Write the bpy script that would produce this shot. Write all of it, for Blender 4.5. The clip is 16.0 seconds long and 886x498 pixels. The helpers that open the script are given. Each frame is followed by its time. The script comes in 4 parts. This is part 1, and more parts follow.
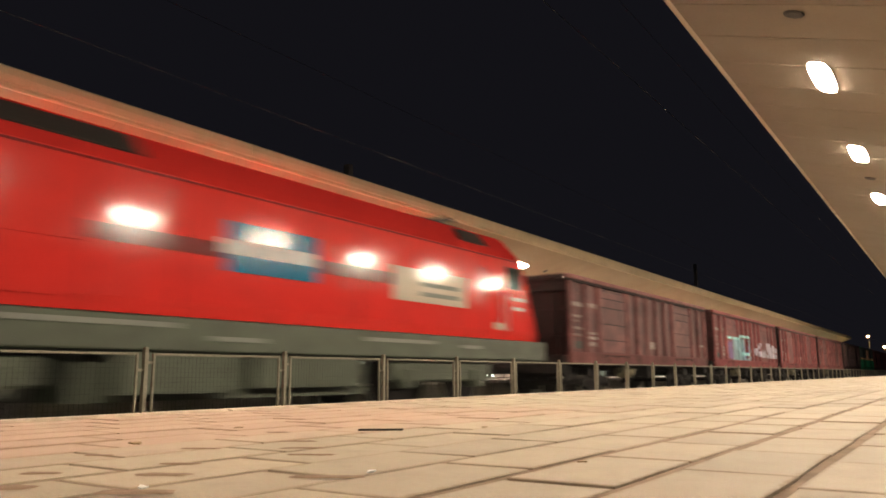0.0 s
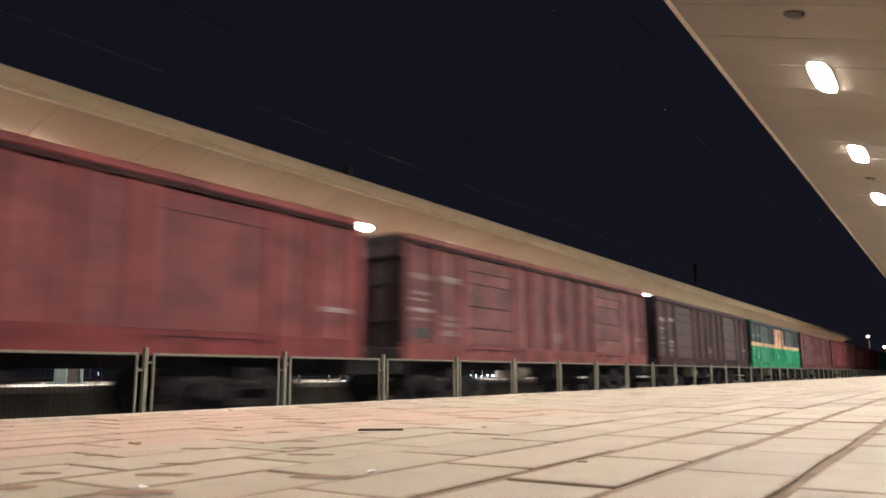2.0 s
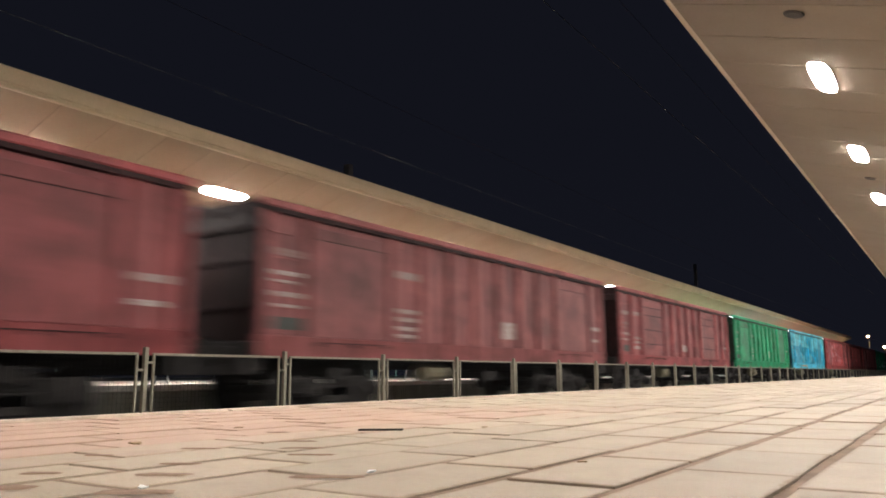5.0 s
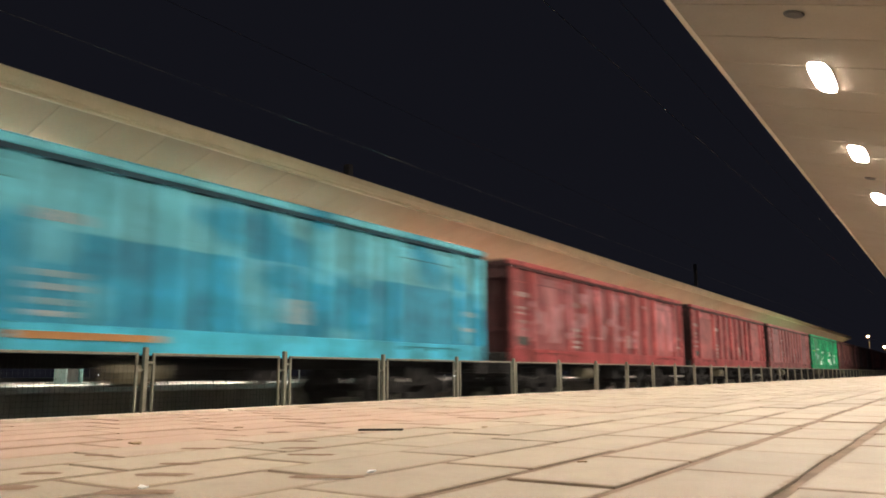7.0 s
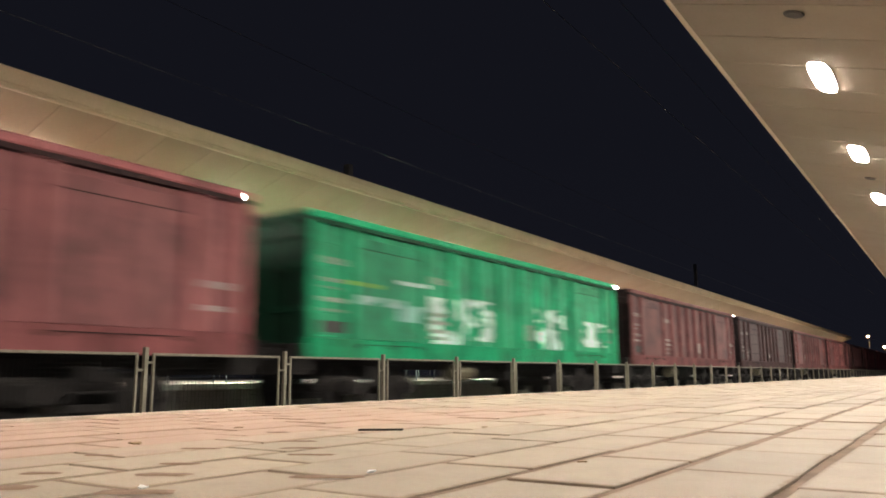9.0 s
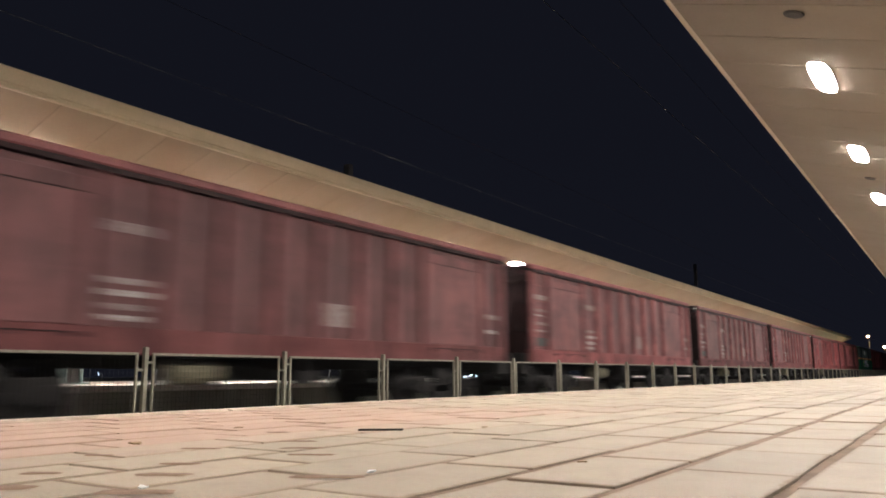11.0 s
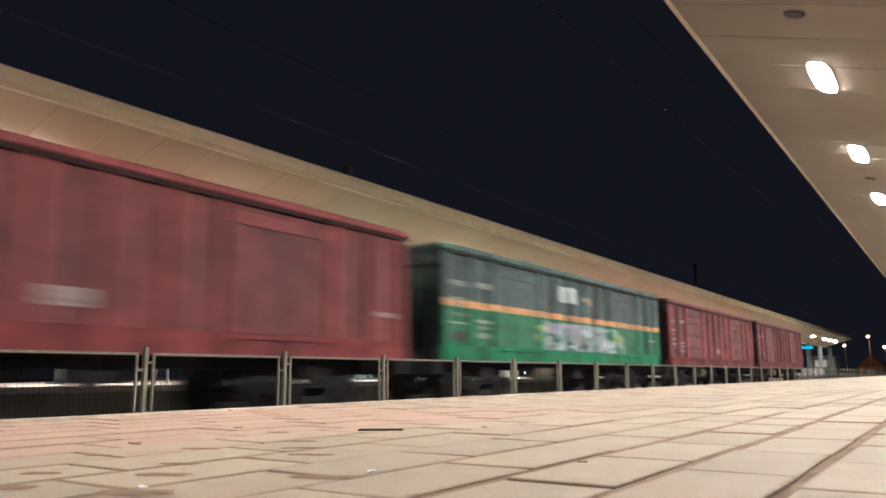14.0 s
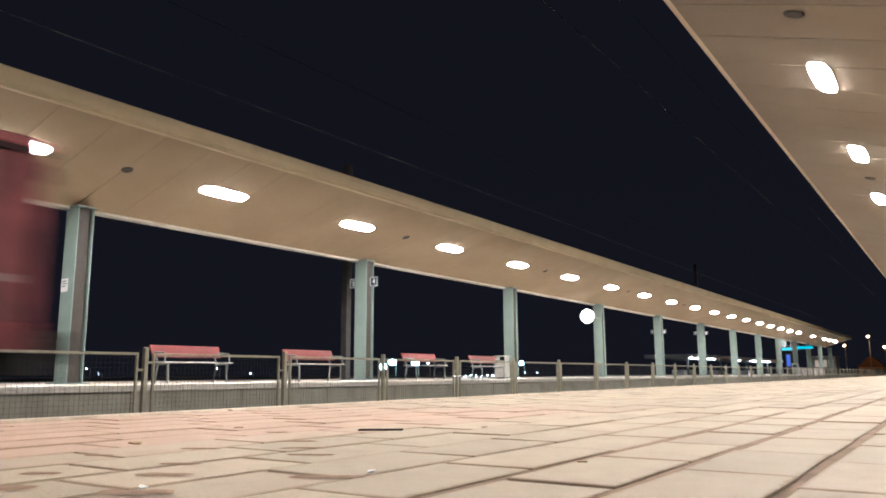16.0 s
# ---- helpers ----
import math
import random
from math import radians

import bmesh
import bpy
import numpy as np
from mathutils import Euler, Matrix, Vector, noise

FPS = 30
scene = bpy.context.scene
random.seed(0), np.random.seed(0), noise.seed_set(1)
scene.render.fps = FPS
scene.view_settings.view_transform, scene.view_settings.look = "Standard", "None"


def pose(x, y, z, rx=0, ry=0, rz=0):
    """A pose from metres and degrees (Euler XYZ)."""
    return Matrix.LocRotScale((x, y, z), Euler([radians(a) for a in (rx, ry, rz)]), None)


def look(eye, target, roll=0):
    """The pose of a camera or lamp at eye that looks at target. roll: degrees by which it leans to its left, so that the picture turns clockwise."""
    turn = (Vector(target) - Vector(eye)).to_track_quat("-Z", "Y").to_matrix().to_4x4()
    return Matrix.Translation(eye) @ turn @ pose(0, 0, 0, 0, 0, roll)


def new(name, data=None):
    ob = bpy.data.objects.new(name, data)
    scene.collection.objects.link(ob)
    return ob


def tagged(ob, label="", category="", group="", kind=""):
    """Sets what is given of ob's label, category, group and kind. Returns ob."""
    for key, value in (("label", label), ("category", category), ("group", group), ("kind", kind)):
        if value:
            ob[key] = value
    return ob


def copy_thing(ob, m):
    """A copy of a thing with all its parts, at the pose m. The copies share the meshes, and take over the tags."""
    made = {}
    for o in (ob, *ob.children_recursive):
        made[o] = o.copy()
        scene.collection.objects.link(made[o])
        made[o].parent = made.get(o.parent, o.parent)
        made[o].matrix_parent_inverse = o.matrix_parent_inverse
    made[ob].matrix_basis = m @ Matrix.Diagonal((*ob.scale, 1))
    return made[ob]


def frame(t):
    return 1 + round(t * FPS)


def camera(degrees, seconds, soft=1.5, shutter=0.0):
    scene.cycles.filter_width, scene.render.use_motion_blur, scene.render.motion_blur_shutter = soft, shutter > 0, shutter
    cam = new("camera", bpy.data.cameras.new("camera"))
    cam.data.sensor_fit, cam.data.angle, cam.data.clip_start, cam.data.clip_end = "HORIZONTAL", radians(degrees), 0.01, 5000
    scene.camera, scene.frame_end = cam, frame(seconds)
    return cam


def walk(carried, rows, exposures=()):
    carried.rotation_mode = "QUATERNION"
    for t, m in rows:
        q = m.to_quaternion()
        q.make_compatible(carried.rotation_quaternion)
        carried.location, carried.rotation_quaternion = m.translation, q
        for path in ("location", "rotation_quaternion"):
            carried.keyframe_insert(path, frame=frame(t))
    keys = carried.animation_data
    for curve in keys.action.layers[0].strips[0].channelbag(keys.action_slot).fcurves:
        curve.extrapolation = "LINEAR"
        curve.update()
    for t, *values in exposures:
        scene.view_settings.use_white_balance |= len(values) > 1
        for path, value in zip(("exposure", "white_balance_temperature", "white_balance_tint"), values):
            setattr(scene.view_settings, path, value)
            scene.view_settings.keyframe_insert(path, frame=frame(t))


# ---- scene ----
# ---- camera and its stand ----
cam = camera(61.04, 16.0, soft=1.8, shutter=0.6)
EYE = (0.0, 0.0, 0.13)
YAW, PITCH = radians(34.15), radians(9.53)
AIM = (EYE[0] - math.sin(YAW) * math.cos(PITCH), EYE[1] + math.cos(YAW) * math.cos(PITCH), EYE[2] + math.sin(PITCH))
STAND = look(EYE, AIM, -0.34)
walk(cam, [(0.0, STAND), (16.0, STAND)], exposures=[(0.0, -0.16, 6950, 10), (0.5, -0.28, 6950, 10), (1.1, -0.02, 6200, 10), (1.8, -0.02, 5700, 10), (4.2, -0.02, 5680, 10), (6.5, -0.04, 5740, 10), (7.0, -0.03, 6200, 10), (7.6, 0.0, 6300, 10), (9.0, -0.02, 5950, 10), (12.0, 0.0, 5580, 10), (16.0, 0.0, 5600, 10)])

# ---- night sky and light ----
world = bpy.data.worlds.new("night_sky")
scene.world = world
world.use_nodes = True
SKY = world.node_tree.nodes
sky_ramp = SKY.new("ShaderNodeValToRGB")
sky_ramp.color_ramp.elements[0].position, sky_ramp.color_ramp.elements[0].color = 0.0, (0.0074, 0.0074, 0.0106, 1)
sky_ramp.color_ramp.elements[1].position, sky_ramp.color_ramp.elements[1].color = 0.3, (0.0066, 0.0066, 0.0095, 1)
sky_axes = SKY.new("ShaderNodeSeparateXYZ")
world.node_tree.links.new(SKY.new("ShaderNodeTexCoord").outputs["Generated"], sky_axes.inputs[0])
world.node_tree.links.new(sky_axes.outputs[2], sky_ramp.inputs[0])
world.node_tree.links.new(sky_ramp.outputs[0], SKY["Background"].inputs[0])
LAMP = 326.0            # radiance of the canopy diffusers
LAMP_COLOUR = (1.0, 0.86, 0.70)

# ---- plan, in metres; z = 0 is the platform surface, the track runs along y ----
EDGE_NEAR, EDGE_FAR = -2.45, -11.95
ROW_W, STONE = 0.163, 0.31
FENCE_X = -7.2
TRACK_NEAR, TRACK_FAR = -4.12, -10.3
RAIL_Z = -0.55
BALLAST_Z = -0.74
SLOPE = 0.305          # the soffits rise towards the tracks
LAMP_L, LAMP_R, LAMP_Z = -12.83, -1.14, 4.05
SOFFIT_L = (-14.52, -11.52)
SOFFIT_R = (0.55, -2.40)
COLUMN_X = -14.42
CANOPY_Y = (-14.0, 112.5)
PITCH_LAMP = 4.42


def soffit_left(x):
    return LAMP_Z + SLOPE * (x - LAMP_L)


def soffit_right(x):
    return LAMP_Z + SLOPE * (LAMP_R - x)


# ---- mesh helpers ----
def box(bm, x0, x1, y0, y1, z0, z1, inset=0.0):
    """A box; with an inset its top is smaller, as a worn edge."""
    i = inset
    co = [(x0, y0, z0), (x1, y0, z0), (x1, y1, z0), (x0, y1, z0),
          (x0 + i, y0 + i, z1), (x1 - i, y0 + i, z1), (x1 - i, y1 - i, z1), (x0 + i, y1 - i, z1)]
    v = [bm.verts.new(c) for c in co]
    for f in ((3, 2, 1, 0), (4, 5, 6, 7), (0, 1, 5, 4), (1, 2, 6, 5), (2, 3, 7, 6), (3, 0, 4, 7)):
        bm.faces.new([v[k] for k in f])
    return v


def bevel_box(bm, x0, x1, y0, y1, z0, z1, r=0.01, steps=1):
    part_bm = bmesh.new()
    box(part_bm, x0, x1, y0, y1, z0, z1)
    bmesh.ops.bevel(part_bm, geom=part_bm.edges[:], offset=r, segments=steps, affect="EDGES", profile=0.5)
    merge(bm, part_bm)


def merge(bm, other):
    me = bpy.data.meshes.new("temp")
    other.to_mesh(me)
    other.free()
    bm.from_mesh(me)
    bpy.data.meshes.remove(me)


def cyl(bm, p, q, r, n=12, r2=None):
    """A capped tube from p to q."""
    p, q = Vector(p), Vector(q)
    turn = (q - p).to_track_quat("Z", "Y")
    r2 = r if r2 is None else r2
    rings = []
    for c, rad in ((p, r), (q, r2)):
        rings.append([bm.verts.new(c + turn @ Vector((math.cos(a) * rad, math.sin(a) * rad, 0)))
                      for a in (2 * math.pi * k / n for k in range(n))])
    for k in range(n):
        bm.faces.new((rings[0][k], rings[0][(k + 1) % n], rings[1][(k + 1) % n], rings[1][k]))
    bm.faces.new(rings[0][::-1])
    bm.faces.new(rings[1])


def extrude_y(bm, profile, y0, y1):
    """A closed profile of (x, z) points drawn along y."""
    a = [bm.verts.new((x, y0, z)) for x, z in profile]
    b = [bm.verts.new((x, y1, z)) for x, z in profile]
    n = len(profile)
    for k in range(n):
        bm.faces.new((a[k], a[(k + 1) % n], b[(k + 1) % n], b[k]))
    bm.faces.new(a[::-1])
    bm.faces.new(b)


def mesh_of(bm, name, material, smooth=False):
    bmesh.ops.recalc_face_normals(bm, faces=bm.faces[:])
    me = bpy.data.meshes.new(name)
    bm.to_mesh(me)
    bm.free()
    me.materials.append(material)
    if smooth:
        for p in me.polygons:
            p.use_smooth = True
    return me


def part(name, bm, material, parent, label="", smooth=False):
    me = bm if isinstance(bm, bpy.types.Mesh) else mesh_of(bm, name, material, smooth)
    ob = new(name, me)
    ob.parent = parent
    if label:
        tagged(ob, label)
    return ob


def solid(name, bm, material, label, category, group="", kind="", smooth=False):
    return tagged(new(name, mesh_of(bm, name, material, smooth)), label, category, group, kind)


def thing(name, m, label, category, group="", kind=""):
    ob = new(name)
    ob.matrix_basis = m
    ob.empty_display_size = 0.1
    return tagged(ob, label, category, group, kind)


# ---- materials ----
class Nodes:
    """A small node builder for one material."""

    def __init__(self, name):
        self.m = bpy.data.materials.new(name)
        self.m.use_nodes = True
        self.t = self.m.node_tree
        self.bsdf = self.t.nodes["Principled BSDF"]
        self.co = self.t.nodes.new("ShaderNodeTexCoord").outputs["Object"]

    def put(self, socket, value):
        if hasattr(value, "is_linked"):
            self.t.links.new(value, socket)
        elif hasattr(socket.default_value, "__len__") and not hasattr(value, "__len__"):
            socket.default_value = [value] * len(socket.default_value)
        elif hasattr(value, "__len__") and len(value) == 3 and len(socket.default_value) == 4:
            socket.default_value = (*value, 1)
        else:
            socket.default_value = value

    def math(self, op, a, b=0.0, clamp=False):
        n = self.t.nodes.new("ShaderNodeMath")
        n.operation, n.use_clamp = op, clamp
        self.put(n.inputs[0], a)
        self.put(n.inputs[1], b)
        return n.outputs[0]

    def noise(self, scale, detail=4, rough=0.55, stretch=(1, 1, 1), offset=(0, 0, 0), co=None):
        n = self.t.nodes.new("ShaderNodeTexNoise")
        n.inputs["Scale"].default_value, n.inputs["Detail"].default_value = scale, detail
        n.inputs["Roughness"].default_value = rough
        mp = self.t.nodes.new("ShaderNodeMapping")
        mp.inputs["Scale"].default_value = stretch
        self.put(mp.inputs["Location"], offset)
        self.t.links.new(co or self.co, mp.inputs["Vector"])
        self.t.links.new(mp.outputs[0], n.inputs["Vector"])
        return n.outputs["Fac"]

    def span(self, v, a, b, c=0.0, d=1.0):
        n = self.t.nodes.new("ShaderNodeMapRange")
        n.interpolation_type = "SMOOTHSTEP"
        self.put(n.inputs[0], v)
        for k, x in zip((1, 2, 3, 4), (a, b, c, d)):
            n.inputs[k].default_value = x
        return n.outputs[0]

    def mix(self, fac, a, b, blend="MIX"):
        n = self.t.nodes.new("ShaderNodeMix")
        n.data_type, n.blend_type = "RGBA", blend
        self.put(n.inputs[0], fac)
        self.put(n.inputs[6], a)
        self.put(n.inputs[7], b)
        return n.outputs[2]

    def axes(self):
        n = self.t.nodes.new("ShaderNodeSeparateXYZ")
        self.t.links.new(self.co, n.inputs[0])
        return n.outputs

    def info(self, key):
        return self.t.nodes.new("ShaderNodeObjectInfo").outputs[key]

    def island(self):
        return self.t.nodes.new("ShaderNodeNewGeometry").outputs["Random Per Island"]

    def bump(self, height, strength=0.3, distance=0.01):
        n = self.t.nodes.new("ShaderNodeBump")
        n.inputs["Strength"].default_value, n.inputs["Distance"].default_value = strength, distance
        self.put(n.inputs["Height"], height)
        self.t.links.new(n.outputs[0], self.bsdf.inputs["Normal"])

    def done(self, colour, rough=0.6, metal=0.0):
        self.put(self.bsdf.inputs["Base Color"], colour)
        self.put(self.bsdf.inputs["Roughness"], rough)
        self.put(self.bsdf.inputs["Metallic"], metal)
        return self.m


def surface(name, colour, dark=None, scale=6.0, amount=0.5, rough=0.6, metal=0.0, grain=60.0, bump=0.15, stretch=(1, 1, 1)):
    """Two scales of variation round one colour."""
    n = Nodes(name)
    dark = dark or tuple(c * 0.55 for c in colour)
    big = n.noise(scale, 5, 0.6, stretch)
    fine = n.noise(grain, 3, 0.6)
    c = n.mix(n.math("MULTIPLY", n.span(big, 0.35, 0.75), amount), colour, dark)
    c = n.mix(n.math("MULTIPLY", n.span(fine, 0.4, 0.7), 0.25), c, dark)
    n.bump(fine, bump, 0.004)
    return n.done(c, n.math("ADD", n.math("MULTIPLY", big, 0.25), rough - 0.12), metal)


def glow(name, colour, strength, body=(0.8, 0.8, 0.8)):
    n = Nodes(name)
    n.put(n.bsdf.inputs["Emission Color"], colour)
    n.bsdf.inputs["Emission Strength"].default_value = strength
    return n.done(body, 0.5)


def paver_material(name, islands):
    n = Nodes(name)
    r = n.island() if islands else n.info("Random")
    off = n.t.nodes.new("ShaderNodeCombineXYZ")
    n.t.links.new(n.math("MULTIPLY", r, 30.0), off.inputs[0])
    big = n.noise(1.3, 4, 0.6, (1, 1, 1), off.outputs[0])
    fine = n.noise(170, 3, 0.7)
    speck = n.noise(420, 2, 0.8)
    blot = n.noise(9, 4, 0.65, (1, 1, 1), off.outputs[0])
    c = n.mix(r, (0.41, 0.335, 0.250), (0.33, 0.275, 0.208))
    c = n.mix(n.math("MULTIPLY", n.span(blot, 0.45, 0.75), 0.35), c, (0.25, 0.22, 0.19))
    c = n.mix(n.math("MULTIPLY", n.span(big, 0.4, 0.7), 0.3), c, (0.43, 0.37, 0.29))
    c = n.mix(n.math("MULTIPLY", n.span(speck, 0.55, 0.75), 0.35), c, (0.18, 0.16, 0.14))
    # a pinkish glow beside the platform edge, painted into the stones' colour
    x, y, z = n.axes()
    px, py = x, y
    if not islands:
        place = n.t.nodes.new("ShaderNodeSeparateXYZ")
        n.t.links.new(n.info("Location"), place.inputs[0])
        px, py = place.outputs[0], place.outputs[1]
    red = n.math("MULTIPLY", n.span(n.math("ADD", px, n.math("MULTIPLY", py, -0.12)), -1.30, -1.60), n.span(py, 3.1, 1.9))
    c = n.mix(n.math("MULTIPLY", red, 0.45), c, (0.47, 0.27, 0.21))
    if not islands:
        # brown sand clings to the worn edges of each stone
        inner = n.math("MINIMUM", n.math("MINIMUM", x, n.math("SUBTRACT", ROW_W, x)), n.math("MINIMUM", y, n.math("SUBTRACT", STONE, y)))
        ragged = n.math("ADD", inner, n.math("MULTIPLY", n.math("SUBTRACT", n.noise(38, 4, 0.65, (1, 1, 1), off.outputs[0]), 0.5), 0.022))
        c = n.mix(n.math("MULTIPLY", n.span(ragged, 0.0170, 0.0080), n.math("MULTIPLY", n.span(px, -1.0, -0.30, 0.30, 0.9), n.span(n.noise(4.0, 2, 0.5, (1, 1, 1), off.outputs[0]), 0.35, 0.62, 0.5, 1.0))), c, n.mix(speck, (0.16, 0.108, 0.070), (0.30, 0.21, 0.138)))
    n.bump(n.math("ADD", fine, n.math("MULTIPLY", blot, 1.5)), 0.5, 0.0025)
    n.bsdf.inputs["Specular IOR Level"].default_value = 0.16
    return n.done(c, n.math("ADD", n.math("MULTIPLY", blot, 0.3), 0.52))


def wagon_paint(name, layers=(), own=None, dirt=1.0, darken=0.0):
    """Weathered wagon paint. own: a fixed colour, or the object's. Last argument: near-black mixed in, as shade painted
    on the ends. layers: (y0, y1, z0, z1, colour, broken up, scale).
    """
    n = Nodes(name)
    base = own or n.info("Color")
    x, y, z = n.axes()
    shift = n.math("MULTIPLY", n.info("Random"), 40.0)
    off = n.t.nodes.new("ShaderNodeCombineXYZ")
    n.t.links.new(shift, off.inputs[1])
    o = off.outputs[0]
    for y0, y1, z0, z1, colour, broken, scale, *tall in layers:
        m = n.math("MULTIPLY", n.math("MULTIPLY", n.span(y, y0, y0 + 0.03), n.span(y, y1, y1 - 0.03)),
                   n.math("MULTIPLY", n.span(z, z0, z0 + 0.02), n.span(z, z1, z1 - 0.02)))
        if broken:
            m = n.math("MULTIPLY", m, n.span(n.noise(scale, 2, 0.4, (1, 1, 0.22 if tall else 1.3), (y0, 0, z1)), broken, broken + 0.05))
        base = n.mix(m, base, colour)
    tone = n.mix(1.0, base, n.mix(n.info("Random"), (0.80, 0.80, 0.80), (1.24, 1.24, 1.24)), "MULTIPLY")
    streak = n.noise(3.2, 5, 0.6, (1, 1, 0.10), o)
    patch = n.noise(0.75, 5, 0.65, (1, 1, 0.8), o)
    fine = n.noise(24, 4, 0.65, (1, 1, 0.6), o)
    mottle = n.noise(2.1, 6, 0.7, (1, 1, 0.7), o)
    c = n.mix(1.0, tone, n.mix(n.span(mottle, 0.3, 0.72), (0.78, 0.78, 0.82), (2.15, 2.10, 2.16)), "MULTIPLY")
    c = n.mix(n.math("MULTIPLY", n.span(patch, 0.45, 0.70), 0.45 * dirt), c, (0.060, 0.030, 0.030))
    c = n.mix(n.math("MULTIPLY", n.span(streak, 0.48, 0.70), 0.55), c, n.mix(1.0, n.mix(0.07, base, (0.30, 0.25, 0.24)), (2.1, 2.1, 2.1), "MULTIPLY"))
    c = n.mix(n.math("MULTIPLY", n.span(fine, 0.52, 0.72), 0.35 * dirt), c, (0.050, 0.029, 0.028))
    n.bsdf.inputs["Specular IOR Level"].default_value = 0.45
    # near-black mixed into the colour: painted shade on wagon ends, darker tone on soles
    if darken:
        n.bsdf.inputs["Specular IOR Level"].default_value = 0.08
        c = n.mix(n.math("MULTIPLY", n.span(n.math("ADD", patch, n.math("MULTIPLY", streak, 0.4)), 0.35, 0.75, 0.86, 1.0), darken), c, (0.022, 0.019, 0.019))
    # raised ribs painted paler for the light they catch, the recessed grimy sheet darker
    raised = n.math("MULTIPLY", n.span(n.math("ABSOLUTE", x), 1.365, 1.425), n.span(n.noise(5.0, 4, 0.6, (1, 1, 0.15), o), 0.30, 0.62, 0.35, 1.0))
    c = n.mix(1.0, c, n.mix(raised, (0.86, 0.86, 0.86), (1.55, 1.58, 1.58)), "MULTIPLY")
    n.bump(n.math("ADD", fine, streak), 0.3, 0.006)
    return n.done(c, n.math("ADD", n.math("MULTIPLY", fine, 0.3), 0.44))


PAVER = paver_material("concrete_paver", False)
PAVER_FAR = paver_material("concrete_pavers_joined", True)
SAND = surface("brown_joint_sand", (0.25, 0.170, 0.110), (0.13, 0.085, 0.055), scale=9, amount=0.85, rough=0.95)
COPING_NEAR = surface("worn_coping", (0.47, 0.38, 0.29), (0.20, 0.15, 0.11), scale=11, amount=0.75, rough=0.85)
COPING = surface("pale_coping", (0.66, 0.64, 0.58), (0.42, 0.40, 0.36), scale=8, amount=0.6, rough=0.8)
CONCRETE = surface("grey_concrete", (0.34, 0.33, 0.28), (0.19, 0.18, 0.15), scale=2.5, amount=0.7, rough=0.85, grain=90, stretch=(1, 1, 0.4))
BALLAST = surface("dark_ballast", (0.075, 0.065, 0.055), (0.02, 0.018, 0.016), scale=14, amount=0.9, rough=0.95, grain=40, bump=0.8)
FIELD = surface("dark_ground", (0.05, 0.05, 0.04), (0.025, 0.025, 0.02), scale=0.15, amount=0.8, rough=0.95, grain=3)
RAIL = surface("worn_rail_steel", (0.28, 0.25, 0.22), (0.12, 0.07, 0.05), scale=8, amount=0.6, rough=0.4, metal=0.8)
SLEEPER = surface("concrete_sleeper", (0.20, 0.18, 0.16), scale=5, rough=0.9)
FENCE = surface("olive_grey_fence_paint", (0.30, 0.28, 0.21), (0.16, 0.14, 0.10), scale=12, amount=0.5, rough=0.5, metal=0.3)
WIRE = surface("galvanised_wire", (0.034, 0.033, 0.030), scale=20, rough=0.5, metal=0.5)
SOFFIT = surface("cream_soffit_panel", (0.385, 0.292, 0.190), (0.31, 0.232, 0.150), scale=0.7, amount=0.5, rough=0.85, grain=25, bump=0.06)
SOFFIT_NEAR = surface("greyish_cream_soffit_panel", (0.345, 0.285, 0.218), (0.285, 0.235, 0.178), scale=0.7, amount=0.5, rough=0.85, grain=25, bump=0.06)
FASCIA_NEAR = surface("pale_fascia_metal", (0.74, 0.66, 0.54), (0.58, 0.50, 0.40), scale=1.2, amount=0.5, rough=0.30, grain=30, bump=0.12)
FASCIA = surface("cream_fascia_metal", (0.68, 0.54, 0.34), (0.50, 0.39, 0.24), scale=1.2, amount=0.5, rough=0.62, grain=30, bump=0.05)
ROOF = surface("grey_roof_sheet", (0.25, 0.25, 0.25), scale=1, rough=0.6)
COLUMN = surface("grey_green_column_paint", (0.205, 0.27, 0.255), (0.145, 0.20, 0.185), scale=2.0, amount=0.5, rough=0.5, grain=40)
BENCH_RED = surface("red_bench_panel", (0.17, 0.040, 0.039), (0.13, 0.036, 0.035), scale=7, amount=0.5, rough=0.34)
BENCH_LEG = surface("dull_grey_tube", (0.25, 0.27, 0.27), (0.17, 0.18, 0.18), scale=9, rough=0.45, metal=0.3)
BENCH_GREY = surface("silver_bench_metal", (0.55, 0.55, 0.53), (0.38, 0.38, 0.37), scale=9, rough=0.4, metal=0.6)
DARK = surface("dark_grille", (0.05, 0.042, 0.036), scale=20, rough=0.6)
LAMP_FRAME = surface("pale_lamp_frame", (0.66, 0.62, 0.56), scale=5, rough=0.4)
DIFFUSER = glow("lit_diffuser", LAMP_COLOUR, LAMP)
SIGN_BLUE = surface("dark_blue_sign", (0.035, 0.05, 0.085), scale=9, rough=0.35)
SIGN_WHITE = surface("white_sign", (0.78, 0.78, 0.78), scale=6, amount=0.2, rough=0.5)
BIN = surface("pale_bin_metal", (0.55, 0.55, 0.52), scale=5, rough=0.5, metal=0.3)
IRON = surface("sooty_iron", (0.022, 0.018, 0.016), (0.010, 0.009, 0.008), scale=6, amount=0.8, rough=0.85)
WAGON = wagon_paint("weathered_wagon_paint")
RED = surface("glossy_red_loco_paint", (0.82, 0.048, 0.040), (0.70, 0.040, 0.034), scale=1.5, amount=0.5, rough=0.11, grain=5, bump=0.0)
RED_DARK = surface("dark_red_louvre", (0.24, 0.016, 0.018), scale=6, rough=0.16, bump=0.0)
SKIRT = surface("grey_green_underframe_paint", (0.105, 0.128, 0.088), (0.055, 0.062, 0.046), scale=3, amount=0.7, rough=0.5)
